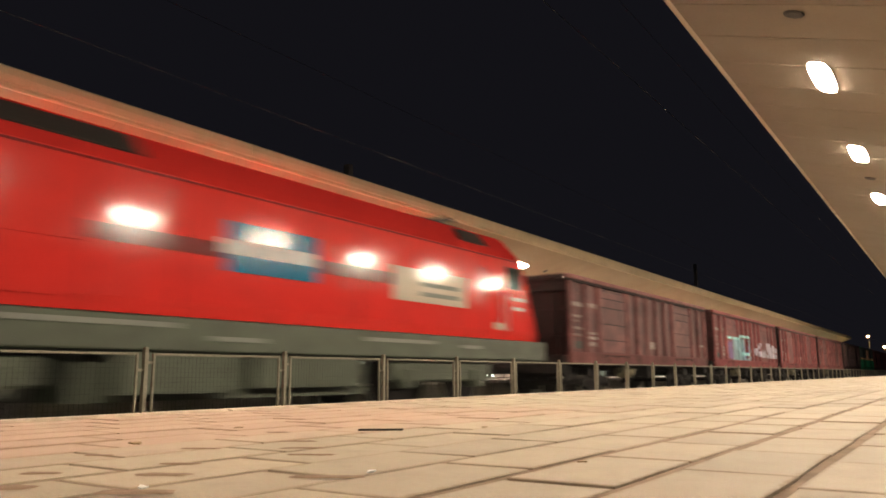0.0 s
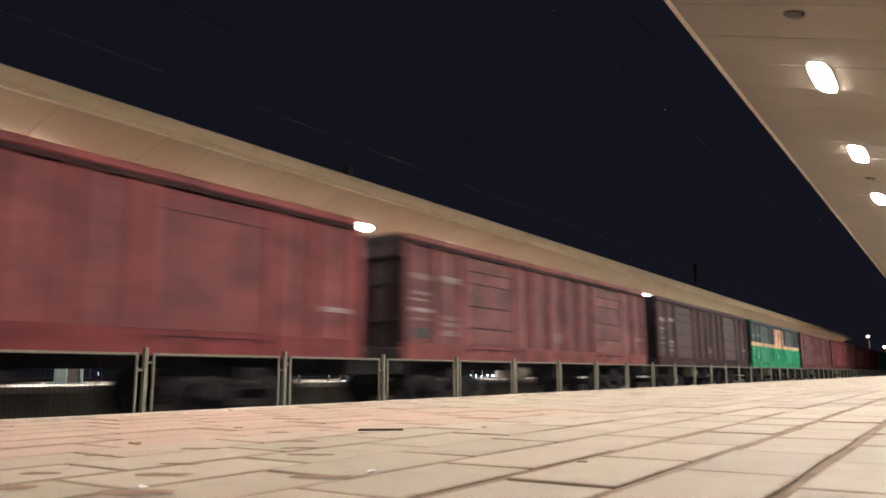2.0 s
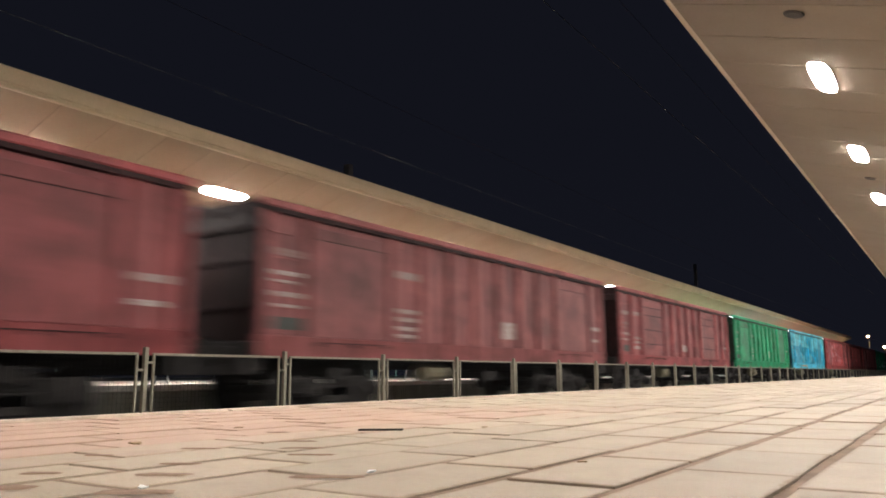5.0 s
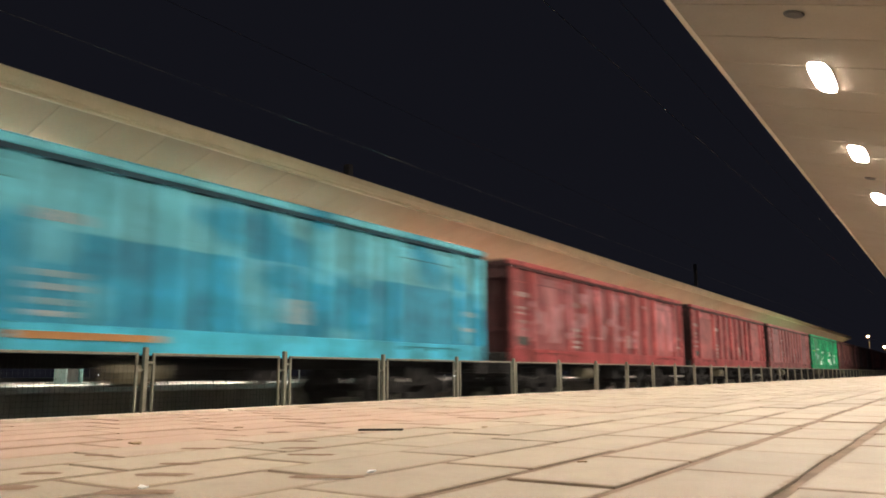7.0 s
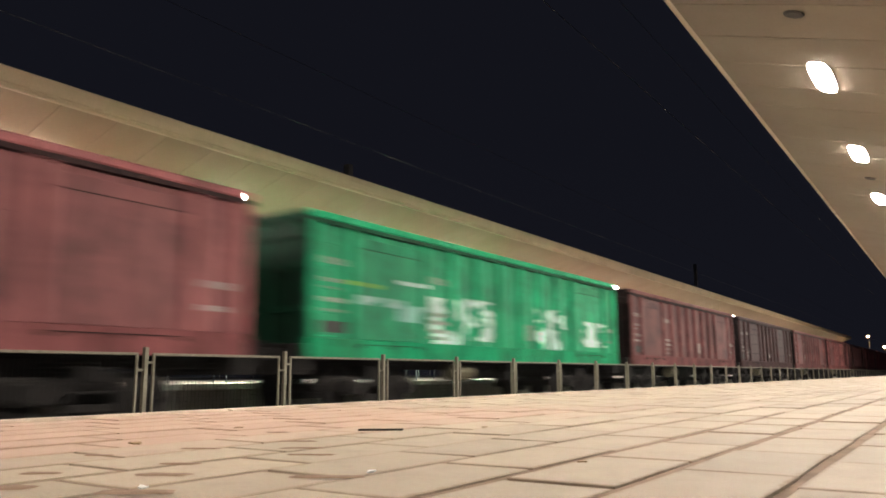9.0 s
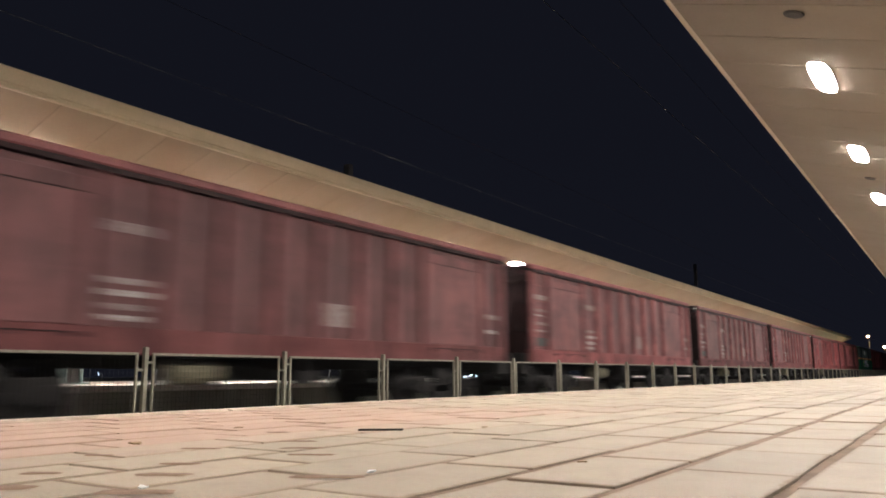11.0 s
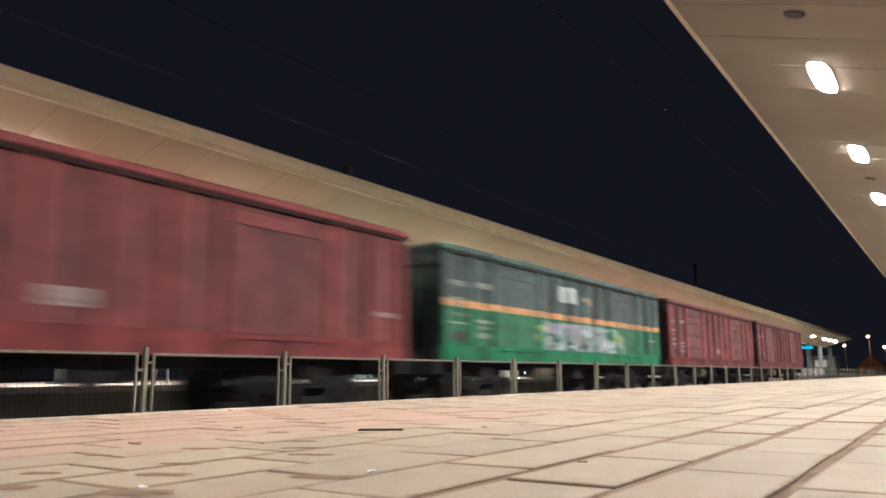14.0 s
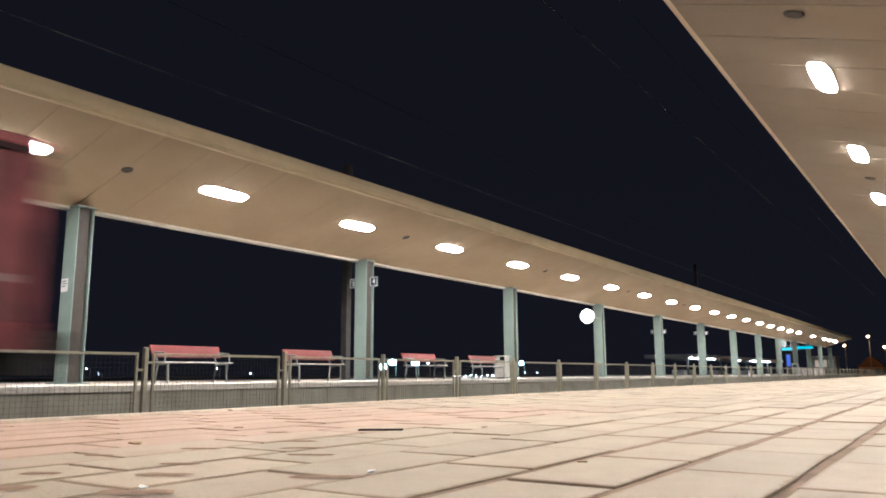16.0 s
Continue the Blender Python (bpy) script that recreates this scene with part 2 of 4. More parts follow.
BLUE = surface("blue_panel_paint", (0.002, 0.19, 0.36), scale=3, amount=0.3, rough=0.14, bump=0.0)
CREAM = surface("cream_panel_paint", (0.70, 0.60, 0.48), scale=3, amount=0.3, rough=0.14, bump=0.0)
WHITE = surface("white_lettering_paint", (0.72, 0.74, 0.74), scale=6, amount=0.3, rough=0.45)
GLASS = surface("dark_window_glass", (0.015, 0.03, 0.028), scale=2, amount=0.2, rough=0.08, bump=0.0)
DECK = surface("pale_far_paving", (0.62, 0.57, 0.50), (0.48, 0.44, 0.38), scale=2, amount=0.5, rough=0.8)
DAMP_SAND = surface("damp_brown_sand", (0.245, 0.155, 0.098), (0.15, 0.092, 0.058), scale=60, amount=0.7, rough=0.8, grain=300)
WHITE_BEAM = surface("white_beam_paint", (0.74, 0.72, 0.66), scale=2, amount=0.3, rough=0.5)
KIOSK = surface("grey_kiosk_paint", (0.16, 0.17, 0.17), scale=3, rough=0.6)
NEAR_BLACK = surface("near_black_steel", (0.014, 0.011, 0.010), scale=6, rough=0.9)

# ---- large structure ----
def make_ground():
    bm = bmesh.new()
    box(bm, -2500, 2500, -2500, 2500, BALLAST_Z - 1.2, BALLAST_Z - 0.3)
    solid("ground", bm, FIELD, "dark open ground under the night sky", "ground", kind="structure")
    bm = bmesh.new()
    box(bm, EDGE_FAR - 0.05, EDGE_NEAR + 0.05, -60, 480, BALLAST_Z - 0.4, BALLAST_Z)
    solid("track_bed", bm, BALLAST, "dark crushed stone ballast between two platforms", "ballast", kind="structure")


def make_rails():
    prof = [(-0.07, 0), (0.07, 0), (0.07, 0.02), (0.012, 0.04), (0.012, 0.12), (0.036, 0.135), (0.036, 0.17), (-0.036, 0.17),
            (-0.036, 0.135), (-0.012, 0.12), (-0.012, 0.04), (-0.07, 0.02)]
    for centre in (TRACK_NEAR, TRACK_FAR):
        track = thing("railway_track", pose(centre, 0, 0), "steel rails on concrete sleepers in dark ballast", "railway track", "tracks", "structure")
        for side in (-0.7525, 0.7525):
            bm = bmesh.new()
            extrude_y(bm, [(side + x, RAIL_Z - 0.17 + z) for x, z in prof], -60, 480)
            part("rail", bm, RAIL, track)
        bm = bmesh.new()
        for k in range(260):
            y = -20 + 0.6 * k
            box(bm, -1.3, 1.3, y, y + 0.26, BALLAST_Z - 0.05, BALLAST_Z + 0.03, 0.02)
        tagged(part("sleepers", bm, SLEEPER, track), kind="stuff")


def make_far_platform():
    bm = bmesh.new()
    box(bm, -24, EDGE_FAR - 0.14, -30, 125, -1.3, -0.004)
    far = solid("platform_far", bm, CONCRETE, "grey concrete platform beyond the tracks", "platform", kind="structure")
    bm = bmesh.new()
    box(bm, -23.9, EDGE_FAR - 0.501, -29.9, 124.9, -0.0035, 0.0)
    part("paving_sheet", bm, DECK, far)
    panel = bmesh.new()
    box(panel, EDGE_FAR - 0.14, EDGE_FAR - 0.09, 0.008, 2.492, -1.1, -0.122)
    panel = mesh_of(panel, "wall_panel", CONCRETE)
    cap = bmesh.new()
    bevel_box(cap, EDGE_FAR - 0.5, EDGE_FAR, 0.003, 0.997, -0.12, 0.0, 0.012)
    cap = mesh_of(cap, "coping_stone", COPING)
    for k in range(54):
        part("wall_panel", panel, CONCRETE, far).location = (0, -12 + 2.5 * k, 0)
    for k in range(135):
        part("coping_stone", cap, COPING, far).location = (0, -12 + k, 0)


def make_soffit(name, xs, height, label, board, trim, start, joint, lip):
    """One wing: boards of the soffit, the roof above, the fascia at the track side and the beam in the valley."""
    x0, x1 = xs
    out = 1 if x1 > x0 else -1
    y0, y1 = CANOPY_Y
    bm = bmesh.new()
    y = y0 + start
    while y < y1:
        e = min(y + 1.0, y1)
        a, b = y + joint, e - joint
        pts = [(x0, height(x0)), (x1, height(x1))]
        v = []
        for t in (0.0, 0.03):
            v.append([bm.verts.new((x, yy, z + t)) for (x, z) in pts for yy in (a, b)])
        lo, hi = v
        for f in ((lo[0], lo[1], lo[3], lo[2]), (hi[0], hi[2], hi[3], hi[1]), (lo[0], lo[2], hi[2], hi[0]),
                  (lo[1], hi[1], hi[3], lo[3]), (lo[0], hi[0], hi[1], lo[1]), (lo[2], lo[3], hi[3], hi[2])):
            bm.faces.new(f)
        y = e
    solid("ceiling_" + name, bm, board, label + " soffit of one-metre panels", "ceiling", kind="structure")
    bm = bmesh.new()
    extrude_y(bm, [(x0 - 0.15 * out, height(x0) + 0.035), (x1, height(x1) + 0.035), (x1, height(x1) + 0.30), (x0 - 0.15 * out, height(x0) + 0.42)], y0, y1)
    roof = solid("canopy_roof_" + name, bm, ROOF, "grey sheet roof of the platform canopy", "roof", kind="structure")
    # fascia: a rounded trim at the track side with a small lip below
    zt, zb = height(x1) + 0.34, height(x1) - 0.005
    bm = bmesh.new()
    prof = [(x1 - lip * out, zb), (x1 + 0.045 * out, zb), (x1 + 0.06 * out, zb + 0.03), (x1 + 0.05 * out, zb + 0.045),
            (x1 + 0.05 * out, zb + 0.07), (x1 + 0.075 * out, zb + 0.09), (x1 + 0.09 * out, zb + 0.20), (x1 + 0.075 * out, zt - 0.03),
            (x1 + 0.04 * out, zt), (x1 - 0.03 * out, zt)]
    seg, yy = 6.0, y0
    while yy < y1:
        piece = bmesh.new()
        extrude_y(piece, prof, yy + 0.003, min(yy + seg, y1) - 0.003)
        part("fascia_trim", piece, trim, roof, "cream rounded metal fascia")
        yy += seg
    bm = bmesh.new()
    box(bm, min(x0, x0 - 0.22 * out), max(x0, x0 - 0.22 * out), y0, y1, height(x0) - 0.05, height(x0) + 0.034)
    part("valley_beam", bm, WHITE_BEAM, roof, "pale beam along the low side of the canopy")


# ---- things of the platforms ----
def make_columns():
    h = soffit_left(COLUMN_X) - 0.045
    base = thing("canopy_column", pose(COLUMN_X, 8.2 - 8.88, 0), "grey-green steel H-section column under the platform canopy", "column", "canopy columns")
    for y in (-0.17, 0.15):
        bm = bmesh.new()
        bevel_box(bm, -0.22, 0.22, y, y + 0.022, 0, h, 0.004)
        part("flange", bm, COLUMN, base)
    bm = bmesh.new()
    box(bm, -0.012, 0.012, -0.148, 0.15, 0, h)
    part("web", bm, COLUMN, base)
    # dark filler added in the recess, in place of its shade
    bm = bmesh.new()
    bevel_box(bm, 0.013, 0.17, -0.146, 0.12, 0.03, h - 0.031, 0.006)
    part("recess_shade", bm, DARK, base, "dark filler for the shade in the column's recess")
    bm = bmesh.new()
    bevel_box(bm, -0.32, 0.32, -0.27, 0.27, 0.0, 0.03, 0.005)
    part("base_plate", bm, COLUMN, base)
    bm = bmesh.new()
    bevel_box(bm, -0.25, 0.25, -0.2, 0.2, h - 0.03, h, 0.004)
    part("head_plate", bm, COLUMN, base)
    for k in range(0, 13):
        copy_thing(base, pose(COLUMN_X, 8.2 + 8.88 * k, 0))


def make_lights():
    """An oval diffuser, slightly domed, in a thin frame."""
    lamp = thing("ceiling_light", pose(LAMP_L, 10.47 - PITCH_LAMP, LAMP_Z, 0, -math.degrees(math.atan(SLOPE)), 0),
                 "lit oval ceiling light flush in the canopy soffit", "ceiling light", "canopy lights")

    def oval(bm, w, l, z0, z1, grow):
        rings = []
        for z, s in ((z0, 0.0), (z1, grow)):
            ring = []
            for k in range(32):
                a = 2 * math.pi * k / 32
                ca, sa = math.cos(a), math.sin(a)
                ring.append(bm.verts.new(((w - s) * math.copysign(abs(ca) ** 0.6, ca), (l - s) * math.copysign(abs(sa) ** 0.6, sa), z)))
            rings.append(ring)
        for k in range(32):
            bm.faces.new((rings[0][k], rings[0][(k + 1) % 32], rings[1][(k + 1) % 32], rings[1][k]))
        bm.faces.new(rings[0][::-1])
        bm.faces.new(rings[1])

    def fill(lamp, w):
        bm = bmesh.new()
        oval(bm, w + 0.018, 0.63, -0.003, -0.016, 0.006)
        part("frame", bm, LAMP_FRAME, lamp)
        bm = bmesh.new()
        oval(bm, w, 0.61, -0.017, -0.024, 0.008)
        part("diffuser", bm, DIFFUSER, lamp, "glowing warm white diffuser")

    fill(lamp, 0.175)
    turn = math.degrees(math.atan(SLOPE))
    for k in list(range(-1, 0)) + list(range(0, 17)) + [18, 20, 21, 22]:
        if k != -1:
            copy_thing(lamp, pose(LAMP_L, 10.47 + PITCH_LAMP * k, LAMP_Z, 0, -turn, 0))
    slim = thing("ceiling_light", pose(LAMP_R, 10.79 - 4.32 * 2, LAMP_Z, 0, turn, 0),
                 "lit slim oval ceiling light flush in the canopy soffit", "ceiling light", "canopy lights")
    fill(slim, 0.138)
    for k in range(-1, 16):
        copy_thing(slim, pose(LAMP_R, 10.79 + 4.32 * k, LAMP_Z, 0, turn, 0))
    spk = thing("ceiling_speaker", pose(LAMP_L, 8.15, LAMP_Z, 0, -turn, 0), "small dark round speaker in the canopy soffit", "speaker", "ceiling speakers")
    bm = bmesh.new()
    cyl(bm, (0, 0, -0.001), (0, 0, -0.012), 0.112, 20, 0.106)
    part("rim", bm, DARK, spk)
    bm = bmesh.new()
    cyl(bm, (0, 0, -0.0125), (0, 0, -0.018), 0.092, 20, 0.08)
    part("grille", bm, DARK, spk)
    for k in range(1, 8):
        copy_thing(spk, pose(LAMP_L, 8.15 + 8.87 * k, LAMP_Z, 0, -turn, 0))
    for k in range(0, 4):
        copy_thing(spk, pose(LAMP_R, 8.62 + 8.64 * k, LAMP_Z, 0, turn, 0))


def make_fence():
    fence = thing("fence", pose(FENCE_X, 0, 0), "olive-grey steel fence with wire mesh panels between the tracks", "fence", kind="structure")
    step, first = 2.029, 4.93
    bm = bmesh.new()
    bevel_box(bm, -0.026, 0.026, -0.024, 0.024, BALLAST_Z - 0.1, 0.445, 0.004)
    post = mesh_of(bm, "post", FENCE)
    bm = bmesh.new()
    t, a, b, lo, hi = 0.014, 0.102, step - 0.102, -0.62, 0.385
    for y in (a, b):
        bevel_box(bm, -t, t, y - t, y + t, lo, hi, 0.004)
    for z in (lo + t, hi - t):
        bevel_box(bm, -t, t, a + t, b - t, z - t, z + t, 0.004)
    panel = mesh_of(bm, "panel_frame", FENCE)
    bm = bmesh.new()
    w = 0.0008
    n = 36
    for k in range(1, n):
        y = a + (b - a) * k / n
        box(bm, -w, w, y - w, y + w, lo + 2 * t, hi - 2 * t)
    for k in range(1, 19):
        z = lo + (hi - lo) * k / 19
        box(bm, w, 3 * w, a + t, b - t, z - w, z + w)
    mesh = mesh_of(bm, "wire_mesh", WIRE)
    bm = bmesh.new()
    box(bm, -0.012, 0.012, -0.088, -0.024, 0.19, 0.215)
    box(bm, -0.012, 0.012, 0.024, 0.088, 0.27, 0.295)
    box(bm, -0.012, 0.012, -0.088, -0.024, -0.45, -0.425)
    box(bm, -0.012, 0.012, 0.024, 0.088, -0.45, -0.425)
    bracket = mesh_of(bm, "bracket", FENCE)
    for k in range(-4, 60):
        y = first + step * k
        p = part("post", post, FENCE, fence)
        p.location = (0, y, 0)
        part("bracket", bracket, FENCE, p)
        f = part("panel_frame", panel, FENCE, fence)
        f.location = (0, y, 0)
        part("wire_mesh", mesh, WIRE, f)


def make_benches():
    bench = thing("bench", pose(-13.0, 9.15, 0), "silver metal platform bench with a red back panel", "bench", "platform benches")
    for y in (0.12, 1.55):
        bm = bmesh.new()
        cyl(bm, (0.22, y, 0), (0.20, y, 0.40), 0.018, 8)
        cyl(bm, (-0.20, y, 0), (-0.12, y, 0.40), 0.018, 8)
        cyl(bm, (0.21, y, 0.385), (-0.16, y, 0.37), 0.016, 8)
        cyl(bm, (-0.12, y, 0.39), (-0.30, y, 0.74), 0.018, 8)
        part("leg_frame", bm, BENCH_LEG, bench, "dull grey tube legs")
    for k in range(5):
        bm = bmesh.new()
        x = 0.22 - 0.085 * k
        bevel_box(bm, x - 0.036, x + 0.036, 0, 1.68, 0.40, 0.425, 0.006)
        part("seat_slat", bm, BENCH_GREY, bench)
    bm = bmesh.new()
    panel = [(-0.150, 0.515), (-0.128, 0.515), (-0.238, 0.752), (-0.250, 0.760), (-0.264, 0.752)]
    extrude_y(bm, panel, 0.0, 1.68)
    part("backrest", bm, BENCH_RED, bench, "red back panel")
    for y in (0.02, 1.60):
        bm = bmesh.new()
        cyl(bm, (0.20, y + 0.03, 0.42), (0.17, y + 0.03, 0.60), 0.014, 8)
        cyl(bm, (0.17, y + 0.03, 0.60), (-0.17, y + 0.03, 0.62), 0.014, 8)
        part("armrest", bm, BENCH_LEG, bench, "dull grey tube armrest")
    for y in (12.72, 17.35, 20.95):
        copy_thing(bench, pose(-13.0, y, 0))


def digit(text, size, m, material, parent):
    cu = bpy.data.curves.new("digit", "FONT")
    cu.body, cu.size, cu.extrude, cu.align_x, cu.align_y = text, size, 0.002, "CENTER", "CENTER"
    tmp = bpy.data.objects.new("digit", cu)
    scene.collection.objects.link(tmp)
    bpy.context.view_layer.update()
    me = bpy.data.meshes.new_from_object(tmp.evaluated_get(bpy.context.evaluated_depsgraph_get()))
    bpy.data.objects.remove(tmp)
    me.materials.clear()
    me.materials.append(material)
    ob = part("digit", me, material, parent)
    ob.matrix_basis = m
    return ob


def make_signs():
    for k, (left, right) in ((1, ("5", "4")), (4, ("", "")), (5, ("", ""))):
        y = 8.2 + 8.88 * k
        for side, text in ((-1, left), (1, right)):
            b = 0.86 if text else 0.70
            sign = thing("platform_sign", pose(COLUMN_X + side * (0.22 + 0.2 * b), y - 0.02, 2.56 if k == 4 else 2.86), "small square dark blue platform number sign on a column", "sign", "platform number signs")
            bm = bmesh.new()
            bevel_box(bm, -0.16 * b, 0.16 * b, -0.02, 0.02, -0.17 * b, 0.17 * b, 0.006)
            part("board", bm, SIGN_BLUE, sign)
            bm = bmesh.new()
            for q in ((-0.15, 0.15, 0.14, 0.155), (-0.15, 0.15, -0.155, -0.14), (-0.15, -0.135, -0.14, 0.14), (0.135, 0.15, -0.14, 0.14)):
                box(bm, q[0] * b, q[1] * b, -0.025, -0.021, q[2] * b, q[3] * b)
            part("border", bm, SIGN_WHITE, sign)
            bm = bmesh.new()
            box(bm, min(-side * 0.16, -side * 0.2) * b, max(-side * 0.16, -side * 0.2) * b, -0.012, 0.012, -0.05, 0.05)
            part("bracket", bm, COLUMN, sign)
            if not text:
                bm = bmesh.new()
                box(bm, -0.035, 0.035, -0.025, -0.021, -0.07, 0.07)
                part("number_bar", bm, SIGN_WHITE, sign)
            if text:
                digit(text, 0.21, pose(0, -0.026, 0, 90, 0, 0), SIGN_WHITE, sign)
    note = thing("paper_notice", pose(COLUMN_X - 0.04, 8.2 - 0.174, 1.93), "small white paper notice taped to a column", "notice")
    bm = bmesh.new()
    box(bm, -0.15, 0.08, -0.006, -0.002, -0.13, 0.13)
    part("sheet", bm, SIGN_WHITE, note)
    bm = bmesh.new()
    for z, w in ((0.07, 0.14), (0.02, 0.17), (-0.03, 0.12)):
        box(bm, -0.12, -0.12 + w, -0.009, -0.0065, z, z + 0.02)
    part("print_bar", bm, SIGN_BLUE, note)

    DIM_DIAL = surface("dull_grey_dial", (0.20, 0.25, 0.26), scale=6, rough=0.5)
    face = glow("lit_clock_face", (1.0, 0.93, 0.78), 7.0)
    for y, z, x, post_y in ((33.0, 2.81, -14.2, 34.84), (77.6, 2.89, -13.75, 79.24)):
        clock = thing("station_clock", pose(x, y, z, 0, 0, 0), "round lit station clock on an arm below the canopy", "clock", "station clocks")
        bm = bmesh.new()
        cyl(bm, (0, -0.07, 0), (0, 0.07, 0), 0.335, 32)
        part("case", bm, BENCH_GREY, clock, smooth=False)
        bm = bmesh.new()
        cyl(bm, (0, -0.072, 0), (0, -0.10, 0), 0.325, 32, 0.315)
        part("dial", bm, face if y < 50 else DIM_DIAL, clock, "glowing white dial" if y < 50 else "dull grey dial")
        bm = bmesh.new()
        cyl(bm, (0, 0.07, 0), (COLUMN_X - x + 0.1, post_y - y - 0.17, 0), 0.03, 10)
        part("arm", bm, BENCH_GREY, clock)

    cyan = glow("cyan_display_light", (0.01, 0.62, 0.75), 0.95, (0.01, 0.05, 0.06))
    for y, w, z in ((79.0, 1.0, 2.42), (89.0, 1.75, 2.82)):
        board = thing("display_board", pose(-13.6, y, z), "hanging departure board glowing cyan", "display board", "departure boards")
        bm = bmesh.new()
        bevel_box(bm, -w / 2, w / 2, -0.12, 0.12, -0.18, 0.18, 0.01)
        part("case", bm, DARK, board)
        bm = bmesh.new()
        box(bm, -w / 2 + 0.05, w / 2 - 0.05, -0.13, -0.121, -0.13, 0.13)
        part("screen", bm, cyan, board, "lit cyan screen")
        for x in (-w / 3, w / 3):
            bm = bmesh.new()
            cyl(bm, (x, 0, 0.17), (x, 0, soffit_left(-13.6 + x) - z), 0.02, 8)
            part("hanger", bm, BENCH_GREY, board)

    can = thing("litter_bin", pose(-13.6, 23.8, 0), "pale grey hooded litter bin on the platform", "litter bin")
    bm = bmesh.new()
    bevel_box(bm, -0.22, 0.22, -0.17, 0.17, 0.04, 0.62, 0.03, 2)
    part("body", bm, BIN, can)
    bm = bmesh.new()
    for x in (-0.2, 0.2):
        box(bm, x - 0.015, x + 0.015, -0.15, 0.15, 0.62, 0.78)
    bevel_box(bm, -0.25, 0.25, -0.2, 0.2, 0.78, 0.81, 0.01)
    part("hood", bm, BIN, can)
    bm = bmesh.new()
    box(bm, -0.18, 0.18, -0.13, 0.13, 0.0, 0.04)
    part("foot", bm, DARK, can)
    for y, h in ((88.0, 1.0),):
        cab = thing("ticket_machine", pose(-14.5, y, 0), "pale ticket machine standing on the platform", "ticket machine")
        bm = bmesh.new()
        bevel_box(bm, -0.3, 0.3, -0.25, 0.25, 0, 1.15, 0.02)
        part("body", bm, BIN, cab)
        bm = bmesh.new()
        box(bm, -0.2, 0.2, -0.262, -0.252, 0.72, 1.02)
        part("screen", bm, SIGN_BLUE, cab)
    info = thing("information_pillar", pose(-14.75, 86.0, 0), "slim information pillar with a lit blue panel", "information pillar")
    bm = bmesh.new()
    bevel_box(bm, -0.26, 0.26, -0.08, 0.08, 0, 2.15, 0.02)
    part("case", bm, DARK, info)
    bm = bmesh.new()
    box(bm, -0.17, 0.17, -0.088, -0.081, 0.85, 2.0)
    part("panel", bm, glow("blue_panel_light", (0.05, 0.16, 0.75), 0.9, (0.02, 0.03, 0.1)), info, "lit blue panel")


def lamp_post(x, y, h, colour_mat, label, size=0.25, arm=0.8):
    post = thing("street_lamp", pose(x, y, BALLAST_Z - 0.3), label, "street lamp", "distant lamps")
    h = h - (BALLAST_Z - 0.3)
    bm = bmesh.new()
    cyl(bm, (0, 0, 0), (0, 0, h), 0.09, 8, 0.05)
    part("pole", bm, FENCE, post)
    bm = bmesh.new()
    cyl(bm, (0, 0, h), (0, -arm, h + 0.1), 0.04, 6)
    part("arm", bm, FENCE, post)
    bm = bmesh.new()
    bmesh.ops.create_uvsphere(bm, u_segments=12, v_segments=8, radius=size)
    bmesh.ops.scale(bm, vec=(1, 1.1, 0.85), verts=bm.verts[:])
    bmesh.ops.translate(bm, vec=(0, -arm, h), verts=bm.verts[:])
    part("lamp_head", bm, colour_mat, post, "glowing lamp head", smooth=True)


